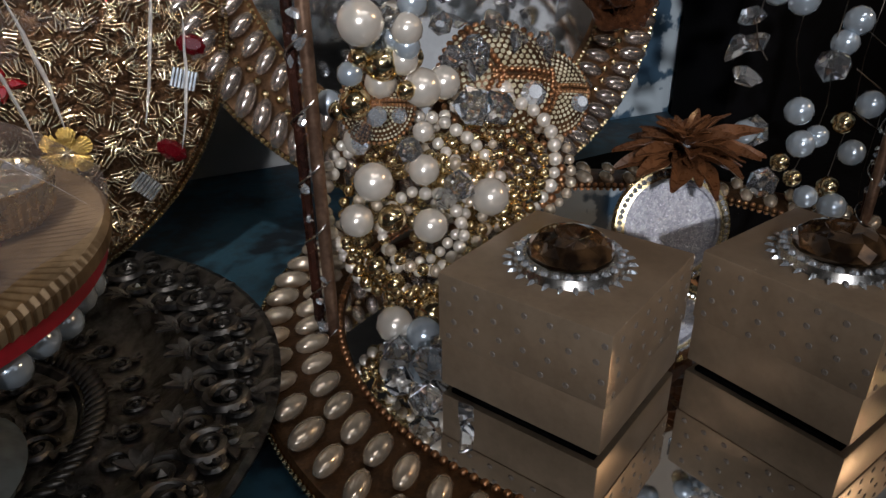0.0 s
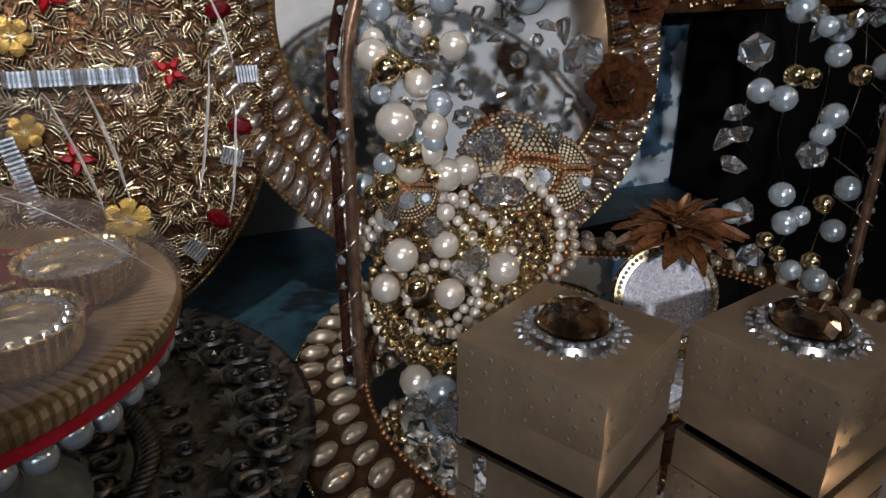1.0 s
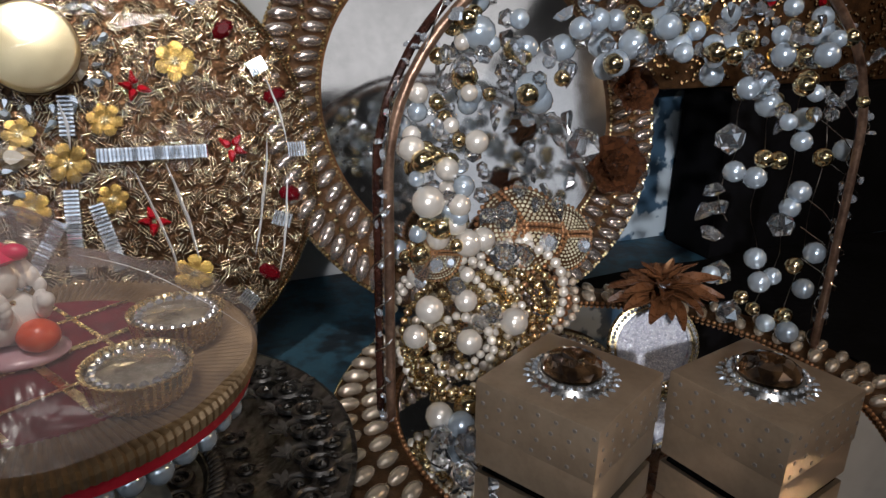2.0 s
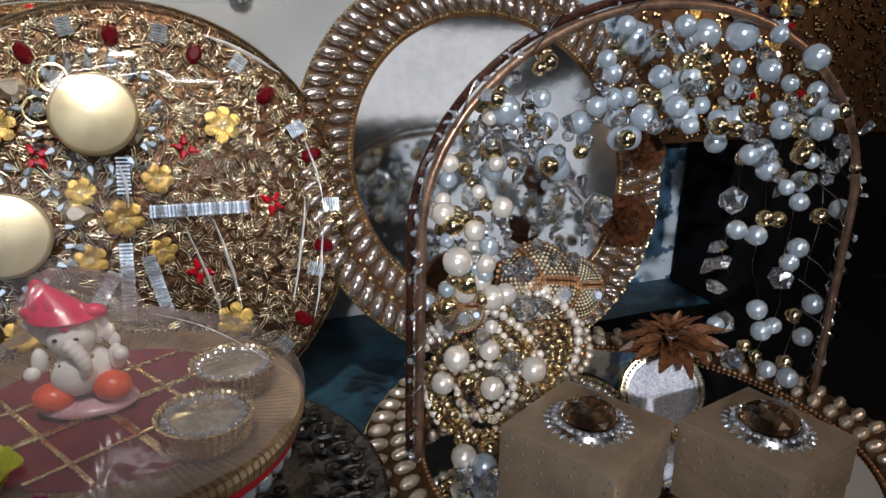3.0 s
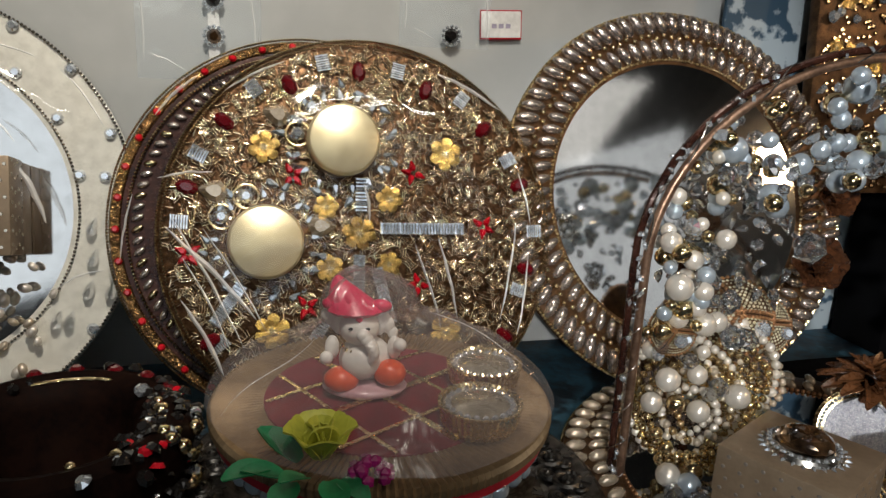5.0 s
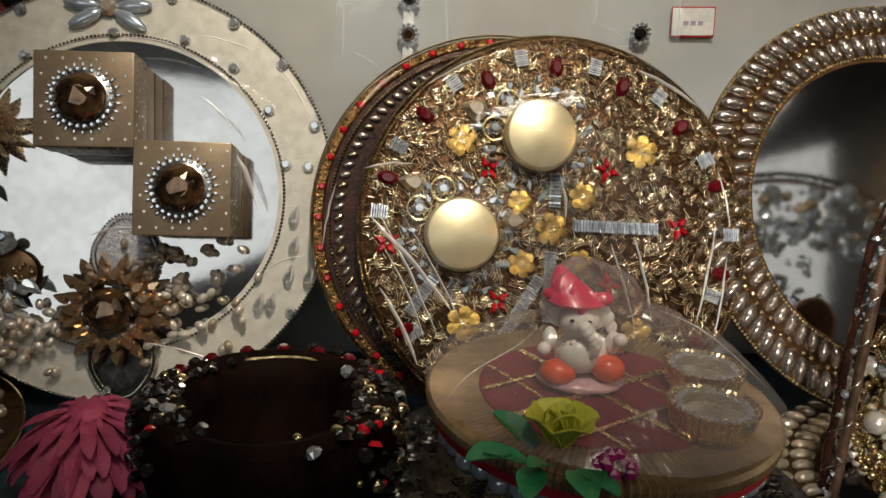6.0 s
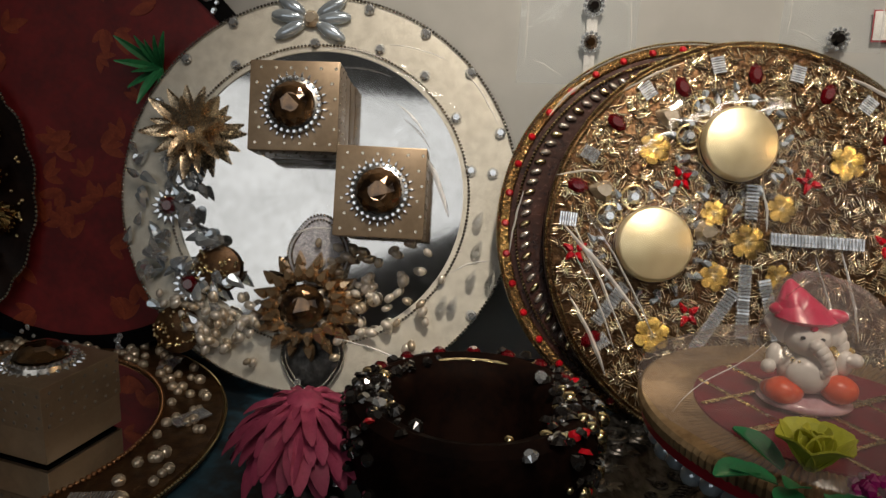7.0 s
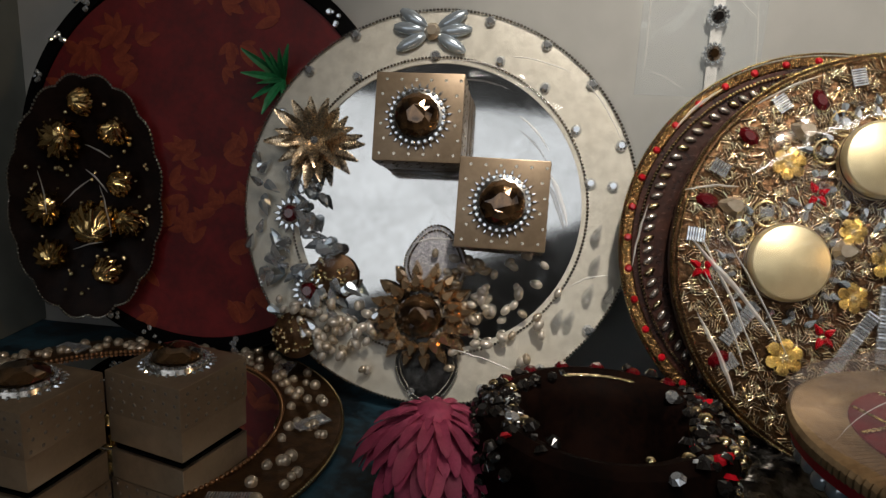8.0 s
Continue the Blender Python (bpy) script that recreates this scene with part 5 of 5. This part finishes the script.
PX, PY, PTOP = -0.008, -0.195, 0.0870


def pedestal():
    p = thing("pedestal_tray", "gold pleated tray with red velvet on a pearl-hung pedestal", "tray", pose(PX, PY, 0.0045))
    z = PTOP - 0.0045
    part("foot", lathe([(0, 0), (0.040, 0), (0.041, 0.003), (0.036, 0.007), (0.020, 0.014), (0.015, 0.026), (0.017, 0.040), (0.030, 0.056), (0.046, 0.066), (0.050, z - 0.009), (0, z - 0.009)], 64), STEM, p, "grey-blue glazed stem")
    part("tray_disc", lathe([(0, z - 0.010), (0.078, z - 0.010), (0.0785, z - 0.002), (0.070, z), (0, z)], 96), BRASS, p, "gold tray board")
    # pleated gold border
    bm, seg, rows = bmesh.new(), 300, []
    for k, (r, dz) in enumerate(((0.0560, 0.0012), (0.0800, 0.0010), (0.0815, -0.0010), (0.0812, -0.0050))):
        amp = (0.0005, 0.0015, 0.0014, 0.0012)[k]
        rows.append([bm.verts.new(((r + (amp if i % 2 else 0) * (k > 0)) * math.cos(2 * math.pi * i / seg), (r + (amp if i % 2 else 0) * (k > 0)) * math.sin(2 * math.pi * i / seg), z + dz + (amp if i % 2 else -amp * 0.2))) for i in range(seg)])
    for a, b in zip(rows, rows[1:]):
        for i in range(seg):
            j = (i + 1) % seg
            bm.faces.new((a[i], b[i], b[j], a[j]))
    part("pleated_border", bm, PLEAT, p, "pleated gold ribbon border", smooth=False)
    part("red_ribbon", ring_lathe([(0.0778, z - 0.0100), (0.0800, z - 0.0100), (0.0804, z - 0.0042), (0.0778, z - 0.0042)], 96), REDTRIM, p, "red ribbon band")
    part("velvet", lathe([(0, z + 0.0002), (0.0575, z + 0.0002), (0.0570, z + 0.0022), (0, z + 0.0024)], 72), VELVET, p, "red velvet pad")
    for a in (28, -62):
        for o in (-0.030, -0.0025, 0.025):
            ln = 2 * math.sqrt(0.0570 ** 2 - o ** 2) - 0.002
            part("gold_tape", box(ln, 0.0040 if abs(o) < 0.01 else 0.0022, 0.0006, 0.0002), BRASS, p, "flat gold tape", T(o * math.sin(radians(-a)), o * math.cos(radians(a)), z + 0.0024 + (0.0007 if a > 0 else 0), a))
    for i in range(44):
        a = 2 * math.pi * i / 44
        piece("hanging_pearl", PEARL_S["b"], T(0.0735 * math.cos(a), 0.0735 * math.sin(a), z - 0.0150 - 0.0015 * (i % 2), 0, 0.0052), p)
    for i in range(36):
        a = 2 * math.pi * (i + 0.5) / 36
        piece("hanging_pearl", PEARL_S["b"], T(0.0635 * math.cos(a), 0.0635 * math.sin(a), z - 0.0165, 0, 0.0050), p)
    part("bead_wire", ring_lathe([(0.0620, z - 0.0105), (0.0760, z - 0.0105), (0.0760, z - 0.0095), (0.0620, z - 0.0095)], 64), CHAIN, p)
    return p


STEM = material("grey_blue_glaze", (0.16, 0.21, 0.24), (0.08, 0.10, 0.12), rough=0.2, scale=30, coat=0.5)
PLEAT = material("pleated_gold_ribbon", (0.27, 0.185, 0.10), (0.15, 0.098, 0.05), rough=0.5, metal=0.5, scale=60)
TOP = 0.0045 + PTOP - 0.0045 + 0.0032
pedestal()


def idol():
    """Small painted seated figurine, one plain mesh."""
    bm = bmesh.new()

    def blob(x, y, z, rx, ry, rz, slot, sub=3):
        own = bmesh.new()
        bmesh.ops.create_icosphere(own, subdivisions=sub, radius=1)
        own.transform(Matrix.Translation((x, y, z)) @ Matrix.Diagonal((rx, ry, rz, 1)))
        for f in own.faces:
            f.material_index = slot
        me = bpy.data.meshes.new("t")
        own.to_mesh(me)
        own.free()
        bm.from_mesh(me)
        bpy.data.meshes.remove(me)

    blob(0, 0, 0.0035, 0.021, 0.015, 0.0045, 3)
    blob(0.000, 0.002, 0.017, 0.0130, 0.0100, 0.0115, 0)
    blob(-0.002, -0.006, 0.0175, 0.0095, 0.0060, 0.0085, 0)
    for x, y, z, rx, ry, rz in ((-0.011, -0.007, 0.0095, 0.0085, 0.0072, 0.0062), (0.012, -0.006, 0.0125, 0.0080, 0.0070, 0.0065), (-0.015, -0.002, 0.0075, 0.0050, 0.0070, 0.0040)):
        blob(x, y, z, rx, ry, rz, 1)
    blob(-0.003, 0, 0.0335, 0.0098, 0.0088, 0.0088, 0)
    for sx in (-1, 1):
        for k in range(4):
            blob(-0.003 + sx * (0.0095 + 0.0022 * k), 0.002, 0.0355 + 0.0012 * k - (0.001 * k * k if sx > 0 else 0.0), 0.0042 - 0.0005 * k, 0.0016, 0.0068 - 0.0011 * k, 0, 2)
    for k in range(8):
        f = k / 7
        blob(-0.001 + 0.0052 * math.sin(f * 2.6), -0.0085 - 0.0025 * math.sin(f * 3), 0.0325 - 0.0135 * f, 0.0036 - 0.0014 * f, 0.0036 - 0.0012 * f, 0.0034, 0, 2)
    for sx in (-1, 1):
        blob(sx * 0.0150 - 0.001, -0.001, 0.0235, 0.0036, 0.0036, 0.0062, 0, 2)
        blob(sx * 0.0175 - 0.001, -0.005, 0.0195 if sx < 0 else 0.0265, 0.0034, 0.0034, 0.0034, 0, 2)
        blob(-0.003 + sx * 0.0040, -0.0078, 0.0355, 0.0013, 0.0008, 0.0009, 4, 1)
    blob(-0.003, -0.0072, 0.0405, 0.0020, 0.0010, 0.0022, 2, 1)
    for k in range(22):
        f = k / 21
        blob(-0.005 - 0.0085 * f, 0.001, 0.0425 + 0.0135 * f, 0.0115 * (1 - f) ** 0.8 + 0.0026, 0.0082 * (1 - f) + 0.0022, 0.0036, 2, 2)
    for x, z, r in ((-0.016, 0.0455, 0.0042), (0.007, 0.0445, 0.0044), (-0.0135, 0.0500, 0.0036)):
        blob(x, 0.0, z, r * 1.25, 0.0034, r * 0.8, 2, 2)
    for k in range(7):
        a = math.pi * (k + 0.5) / 7
        blob(-0.003 + 0.0080 * math.cos(a), -0.0085 * math.sin(a) ** 0.5 + 0.0005, 0.0262 - 0.0030 * math.sin(a), 0.0013, 0.0013, 0.0013, 5, 1)
    me = mesh_of("idol", bm, IVORY)
    for m in (ORANGE, CROWN, BASEPLASTIC, BLACKPAINT, GOLDLEAF):
        me.materials.append(m)
    ob = new("idol", me)
    ob.matrix_basis = pose(-0.0165, -0.191, TOP - 0.0008, 0, 0, -10)
    return tagged(ob, "small painted white resin idol with orange and pink dress", "idol")


BLACKPAINT = material("black_paint", (0.02, 0.02, 0.025), (0.015, 0.015, 0.02), rough=0.3, scale=60)
ORANGE = material("orange_red_paint", (0.75, 0.10, 0.025), (0.60, 0.06, 0.02), rough=0.3, scale=60, coat=0.3)
CROWN = material("pink_red_paint", (0.72, 0.015, 0.10), (0.55, 0.01, 0.07), rough=0.3, scale=60, coat=0.3)
BASEPLASTIC = material("clear_pink_base", (0.55, 0.36, 0.40), (0.42, 0.22, 0.26), rough=0.2, scale=60, coat=0.5)
idol()


def fluted_bowl(x, y, label):
    p = thing("fluted_bowl", label, "bowl", pose(x, y, TOP), "fluted bowls")
    wave = lambda a, r: 1 + (0.035 if int(a / (2 * math.pi) * 80 + 0.5) % 2 else 0.0)
    part("bowl_wall", lathe([(0.0150, 0.0), (0.0170, 0.003), (0.0185, 0.0115), (0.0190, 0.0125), (0.0178, 0.0125), (0.0172, 0.0110), (0.0160, 0.003), (0.0, 0.0025)], 80, None, wave), BRASS, p, "gold fluted wall", smooth=False)
    part("stone_fill", lathe([(0, 0.0095), (0.0168, 0.0095), (0.0170, 0.0105), (0.009, 0.0122), (0, 0.0126)], 40), CLEARTOP, p, "glassy pale top")
    for i in range(22):
        a = 2 * math.pi * i / 22
        piece("rhinestone", RHINE_S, T(0.0148 * math.cos(a), 0.0148 * math.sin(a), 0.0108, 0, 0.0019), p)
    return p


CLEARTOP = material("pale_glass_fill", (0.52, 0.48, 0.38), (0.26, 0.23, 0.17), rough=0.07, scale=90, coat=1.0, metal=0.55)
fluted_bowl(0.0285, -0.2360, "gold fluted bowl filled with pale glassy stones")
# second bowl models the ghost reflection of the first one in the film
fluted_bowl(0.0440, -0.1950, "fluted bowl shape standing for a bowl's reflection in film")

# artificial leaves, rose and berries at the tray's edge
spray = thing("flower_spray", "artificial spray with green leaves, a yellow rose and magenta berries", "flowers", pose(-0.047, -0.262, TOP + 0.001))
lf = shared("green_leaf", petal(0.019, 0.013, 0.3, 0.35), GREEN)
for i, (x, y, a, t) in enumerate(((-0.012, -0.004, 170, 6), (-0.016, 0.004, 205, 12), (-0.010, -0.008, 250, 20), (0.004, -0.010, 275, 18), (-0.006, 0.006, 140, -8), (-0.004, -0.006, 225, -5), (0.008, -0.010, 300, 20))):
    piece("green_leaf", lf, T(x, y, 0.002, a, rng.uniform(0.8, 1.1), 0, t), spray)
rp = shared("rose_petal", petal(0.0135, 0.015, 0.8, 0.5, 6, 0.0007, 0.0), YELLOW)
for k, (n, tilt, sc) in enumerate(((6, -5, 1.15), (5, -32, 0.95), (4, -58, 0.75))):
    for i in range(n):
        piece("rose_petal", rp, T(0.002, 0.002, 0.004 + 0.0012 * k, 360 * i / n + 25 * k, sc, 0, tilt), spray)
for i in range(26):
    a, r = rng.uniform(0, 6.28), 0.0085 * math.sqrt(rng.random())
    piece("berry", shared("berry", ball(0.0028, 1), MAGENTA) if i == 0 else bpy.data.meshes["berry"], T(0.019 + r * math.cos(a), -0.009 + r * math.sin(a), 0.002 + 0.006 * (1 - r / 0.009) + rng.uniform(0, 0.002)), spray)


def wrap_tent():
    p = thing("gift_wrap", "hazy crumpled film gathered over an idol on a tray", "wrap", pose(PX, PY, TOP))
    bm, seg, rings, prev = bmesh.new(), 72, 26, None
    top = bm.verts.new((-0.010, 0.004, 0.0620))
    for k in range(1, rings + 1):
        f = k / rings
        ring = []
        for i in range(seg):
            a = 2 * math.pi * i / seg
            r = 0.0835 * f
            fold = 0.0028 * math.sin(9 * a + 3 * f) * f * (1 - f) * 3 + 0.003 * noise.noise(Vector((math.cos(a) * 3, math.sin(a) * 3, f * 6)))
            z = 0.0630 * max(0.0, (1 - f)) ** 0.9 * (1 - 0.45 * math.sin(math.pi * f)) + 0.0045 + 0.014 * max(0, math.cos(a - 5.75)) * math.sin(math.pi * f) ** 2
            if f < 0.30:
                z = max(z, 0.062 - 0.16 * f ** 2)
            ring.append(bm.verts.new((r * math.cos(a) - 0.010 * (1 - f), r * math.sin(a) + 0.004 * (1 - f), max(z + fold, -0.004 if f < 0.98 else -0.003))))
        for i in range(seg):
            j = (i + 1) % seg
            if prev:
                bm.faces.new((prev[i], ring[i], ring[j], prev[j]))
            else:
                bm.faces.new((top, ring[i], ring[j]))
        prev = ring
    add_wrap(p, bm, FILM_HAZY, "hazy clear film")
    for a, b, w in ((192, 0.0795, 0.0010), (346, 0.0790, 0.0010)):
        crease = tube([(-0.010 * (1 - f) + b * f * math.cos(radians(a + 5 * f)), 0.004 * (1 - f) + b * f * math.sin(radians(a + 5 * f)),
                        0.0055 + 0.0635 * (1 - f) ** 0.9 * (1 - 0.45 * math.sin(math.pi * f)) + 0.014 * max(0, math.cos(radians(a) - 5.75)) * math.sin(math.pi * f) ** 2) for f in [0.34 + 0.066 * i for i in range(11)]],
                      [w * 0.3 * (0.2 + math.sin(math.pi * i / 10)) for i in range(11)], 6, False, 0.5)
        part("wrap_glint", crease, FOLD_GLINT, p, "crease in the film with a painted white highlight").visible_shadow = False


wrap_tent()


# ---- the dark beaded bowl and the pink flower ----
def dark_bowl():
    p = thing("beaded_bowl", "dark brown lacquered bowl with clusters of black, silver and red beads", "bowl", pose(-0.168, -0.150, 0.0))
    prof = [(0, 0.0), (0.050, 0.0), (0.062, 0.020), (0.068, 0.045), (0.068, 0.056), (0.064, 0.064), (0.056, 0.067), (0.047, 0.063), (0.041, 0.052), (0.036, 0.020), (0.028, 0.010), (0, 0.008)]
    part("bowl_body", lathe(prof, 80), DARKBOWL, p, "dark brown lacquer body")
    for i in range(5):
        a = math.pi / 2 + (i - 2) * 0.16
        piece("gold_fleck", SEED_S["g"], T(0.050 * math.cos(a), 0.050 * math.sin(a), 0.0645, degrees_of(a)) @ Matrix.Diagonal((0.002, 0.006, 0.0008, 1)), p)
    blackb = shared("bead", gem(1, 1, 8), BLACKBEAD, False)
    r2 = random.Random(41)
    for i in range(320):
        a = r2.choice((math.pi, 0.0)) + r2.gauss(0, 0.50)
        f = r2.random()
        rr, z = (0.057 + r2.uniform(-0.012, 0.009), 0.0655 - abs(r2.gauss(0, 0.002)))
        if f > 0.55:
            rr, z = 0.0685, r2.uniform(0.030, 0.060)
        k = r2.random()
        q = T(rr * math.cos(a), rr * math.sin(a), z, r2.uniform(0, 360), r2.uniform(0.0022, 0.0048), r2.uniform(-50, 50), r2.uniform(-50, 50))
        if k < 0.74:
            piece("black_bead", blackb, q, p)
        elif k < 0.84:
            piece("rhinestone", RHINE_S, q, p)
        elif k < 0.965:
            piece("gold_bead", SEED_S["g"], q, p)
        else:
            piece("red_stone", RED_S, q, p)
    for i in range(7):
        a = math.pi / 2 + (i - 3) * 0.36
        piece("dark_red_stone", DKRED_S, T(0.060 * math.cos(a), 0.060 * math.sin(a), 0.0655, 0, 0.0045), p)
    return p


DARKBOWL = material("dark_brown_lacquer", (0.011, 0.0045, 0.003), (0.003, 0.0015, 0.0013), rough=0.6, scale=45, bump=0.1)
DARKBOWL.node_tree.nodes["Principled BSDF"].inputs["Specular IOR Level"].default_value = 0.04
BLACKBEAD = material("black_glass_bead", (0.015, 0.013, 0.012), (0.008, 0.007, 0.007), rough=0.08, scale=80, coat=1.0)
dark_bowl()

def drooping_petal(length, width, n=9, thick=0.0006):
    """Broad petal that arches out and hangs down."""
    bm = petal(length, width, 0.0, 0.45, n, thick, 0.3)
    for v in bm.verts:
        f = v.co.x / length
        strap = min(1.0, 3 * f + 0.25) * (1.0 if f < 0.72 else math.sqrt(max(0.06, 1 - ((f - 0.72) / 0.29) ** 2)))
        v.co.y *= strap / max(0.06, math.sin(math.pi * min(1, f * 0.86 + 0.10)) ** 0.8 * (1 - 0.075 * f))
        v.co.z -= length * 0.36 * f ** 2.2
        v.co.x = length * (f - 0.12 * f ** 2.2)
    return bm


pf = thing("pink_flower", "large pink artificial flower with drooping petals and a silver base", "flower", pose(-0.257, -0.158, 0.0))
part("flower_heart", ball(0.012, 2, 1, 1, 0.6), PINK, pf, "", T(0, 0, 0.058))
part("stalk", lathe([(0, 0), (0.022, 0), (0.020, 0.006), (0.008, 0.016), (0.006, 0.056), (0, 0.056)], 24), SILVER, pf, "silver foot")
pp = shared("petal", ruffled(drooping_petal(0.050, 0.0105, 11, 0.0005), 0.0012), PINK)
for k, (n, tilt, sc) in enumerate(((25, 16, 1.0), (24, 8, 0.97), (22, 0, 0.86), (16, -8, 0.66), (10, -18, 0.42))):
    for i in range(n):
        piece("petal", pp, T(0, 0, 0.050 + 0.0024 * k, 360 * i / n + 13 * k + rng.uniform(-6, 6), sc * rng.uniform(0.85, 1.08), rng.uniform(-12, 12), tilt + rng.uniform(-6, 6)), pf)
for i in range(40):
    a, rr = rng.uniform(0, 6.28), rng.uniform(0.012, 0.030)
    piece("rhinestone", RHINE_S, T(rr * math.cos(a), rr * math.sin(a), rng.uniform(0.004, 0.014), 0, rng.uniform(0.002, 0.004)), pf)


# ---- packets on the wall ----
def packet(x, z, w, h, label, turn=0):
    p = thing("plastic_packet", label, "packet", pose(x, 0.0625, z, 90, turn, 0), "plastic packets")
    n = 14
    bm = bmesh.new()
    grid = [[bm.verts.new((w * (i / n - 0.5), h * (j / n - 0.5), 0.0035 * math.sin(math.pi * i / n) * math.sin(math.pi * j / n) * (1.2 + noise.noise(Vector((i * 0.5 + x * 40, j * 0.4, 1)))) + 0.0015)) for j in range(n + 1)] for i in range(n + 1)]
    for i in range(n):
        for j in range(n):
            bm.faces.new((grid[i][j], grid[i + 1][j], grid[i + 1][j + 1], grid[i][j + 1]))
    s = part("film", bm, PACK, p, "clear plastic film")
    s.visible_shadow = False
    for x0, y0, x1, y1, t in ((-0.46, 0.40, -0.44, -0.38, 0.0022), (0.40, 0.30, 0.46, -0.44, 0.0020), (-0.36, 0.44, 0.30, 0.40, 0.0026), (0.10, 0.36, 0.44, 0.10, 0.0018), (-0.40, -0.30, -0.10, -0.44, 0.0018)):
        wrap_glint(p, x0 * w, y0 * h, x1 * w, y1 * h, t, 0.0045, 0.001)
    return p


pk = packet(-0.101, 0.272, 0.088, 0.092, "clear plastic packet with a chain of dark stones")
for y, mt in ((0.012, BLACKBEAD), (-0.014, BLACKBEAD)):
    st = part("stone", gem(0.0055, 0.004, 10), BLACKBEAD if y > 0 else SMOKY, pk, "dark round stone", T(0.010, y, 0.003), smooth=False)
    for i in range(12):
        a = 2 * math.pi * i / 12
        piece("rhinestone", RHINE_S, T(0.0068 * math.cos(a), 0.0068 * math.sin(a), 0.0, 0, 0.0017), st)
part("card", box(0.008, 0.080, 0.0006), PAPER, pk, "narrow white card", T(0.010, 0.0, 0.001))
pk2 = packet(0.085, 0.296, 0.075, 0.075, "clear plastic packet with one black stone, on the wall")
st = part("stone", gem(0.0060, 0.004, 10), BLACKBEAD, pk2, "black round stone", T(0.005, -0.028, 0.003), smooth=False)
for i in range(12):
    a = 2 * math.pi * i / 12
    piece("rhinestone", RHINE_S, T(0.0072 * math.cos(a), 0.0072 * math.sin(a), 0.0, 0, 0.0017), st)
tag = thing("price_tag", "small white price tag with a red border", "tag", pose(0.1320, 0.0622, 0.2790, 90, -3, 0))
part("card", box(0.036, 0.023, 0.0007, 0.0002), REDTRIM, tag, "red border card")
part("white_field", box(0.034, 0.0205, 0.0005, 0.0001), PAPER, tag, "white paper field", T(0, 0.0002, 0.0006))
for k in range(3):
    part("writing_bar", box(0.004, 0.0035, 0.0003), INK, tag, "unreadable dark writing", T(-0.006 + 0.006 * k, -0.001, 0.0011))
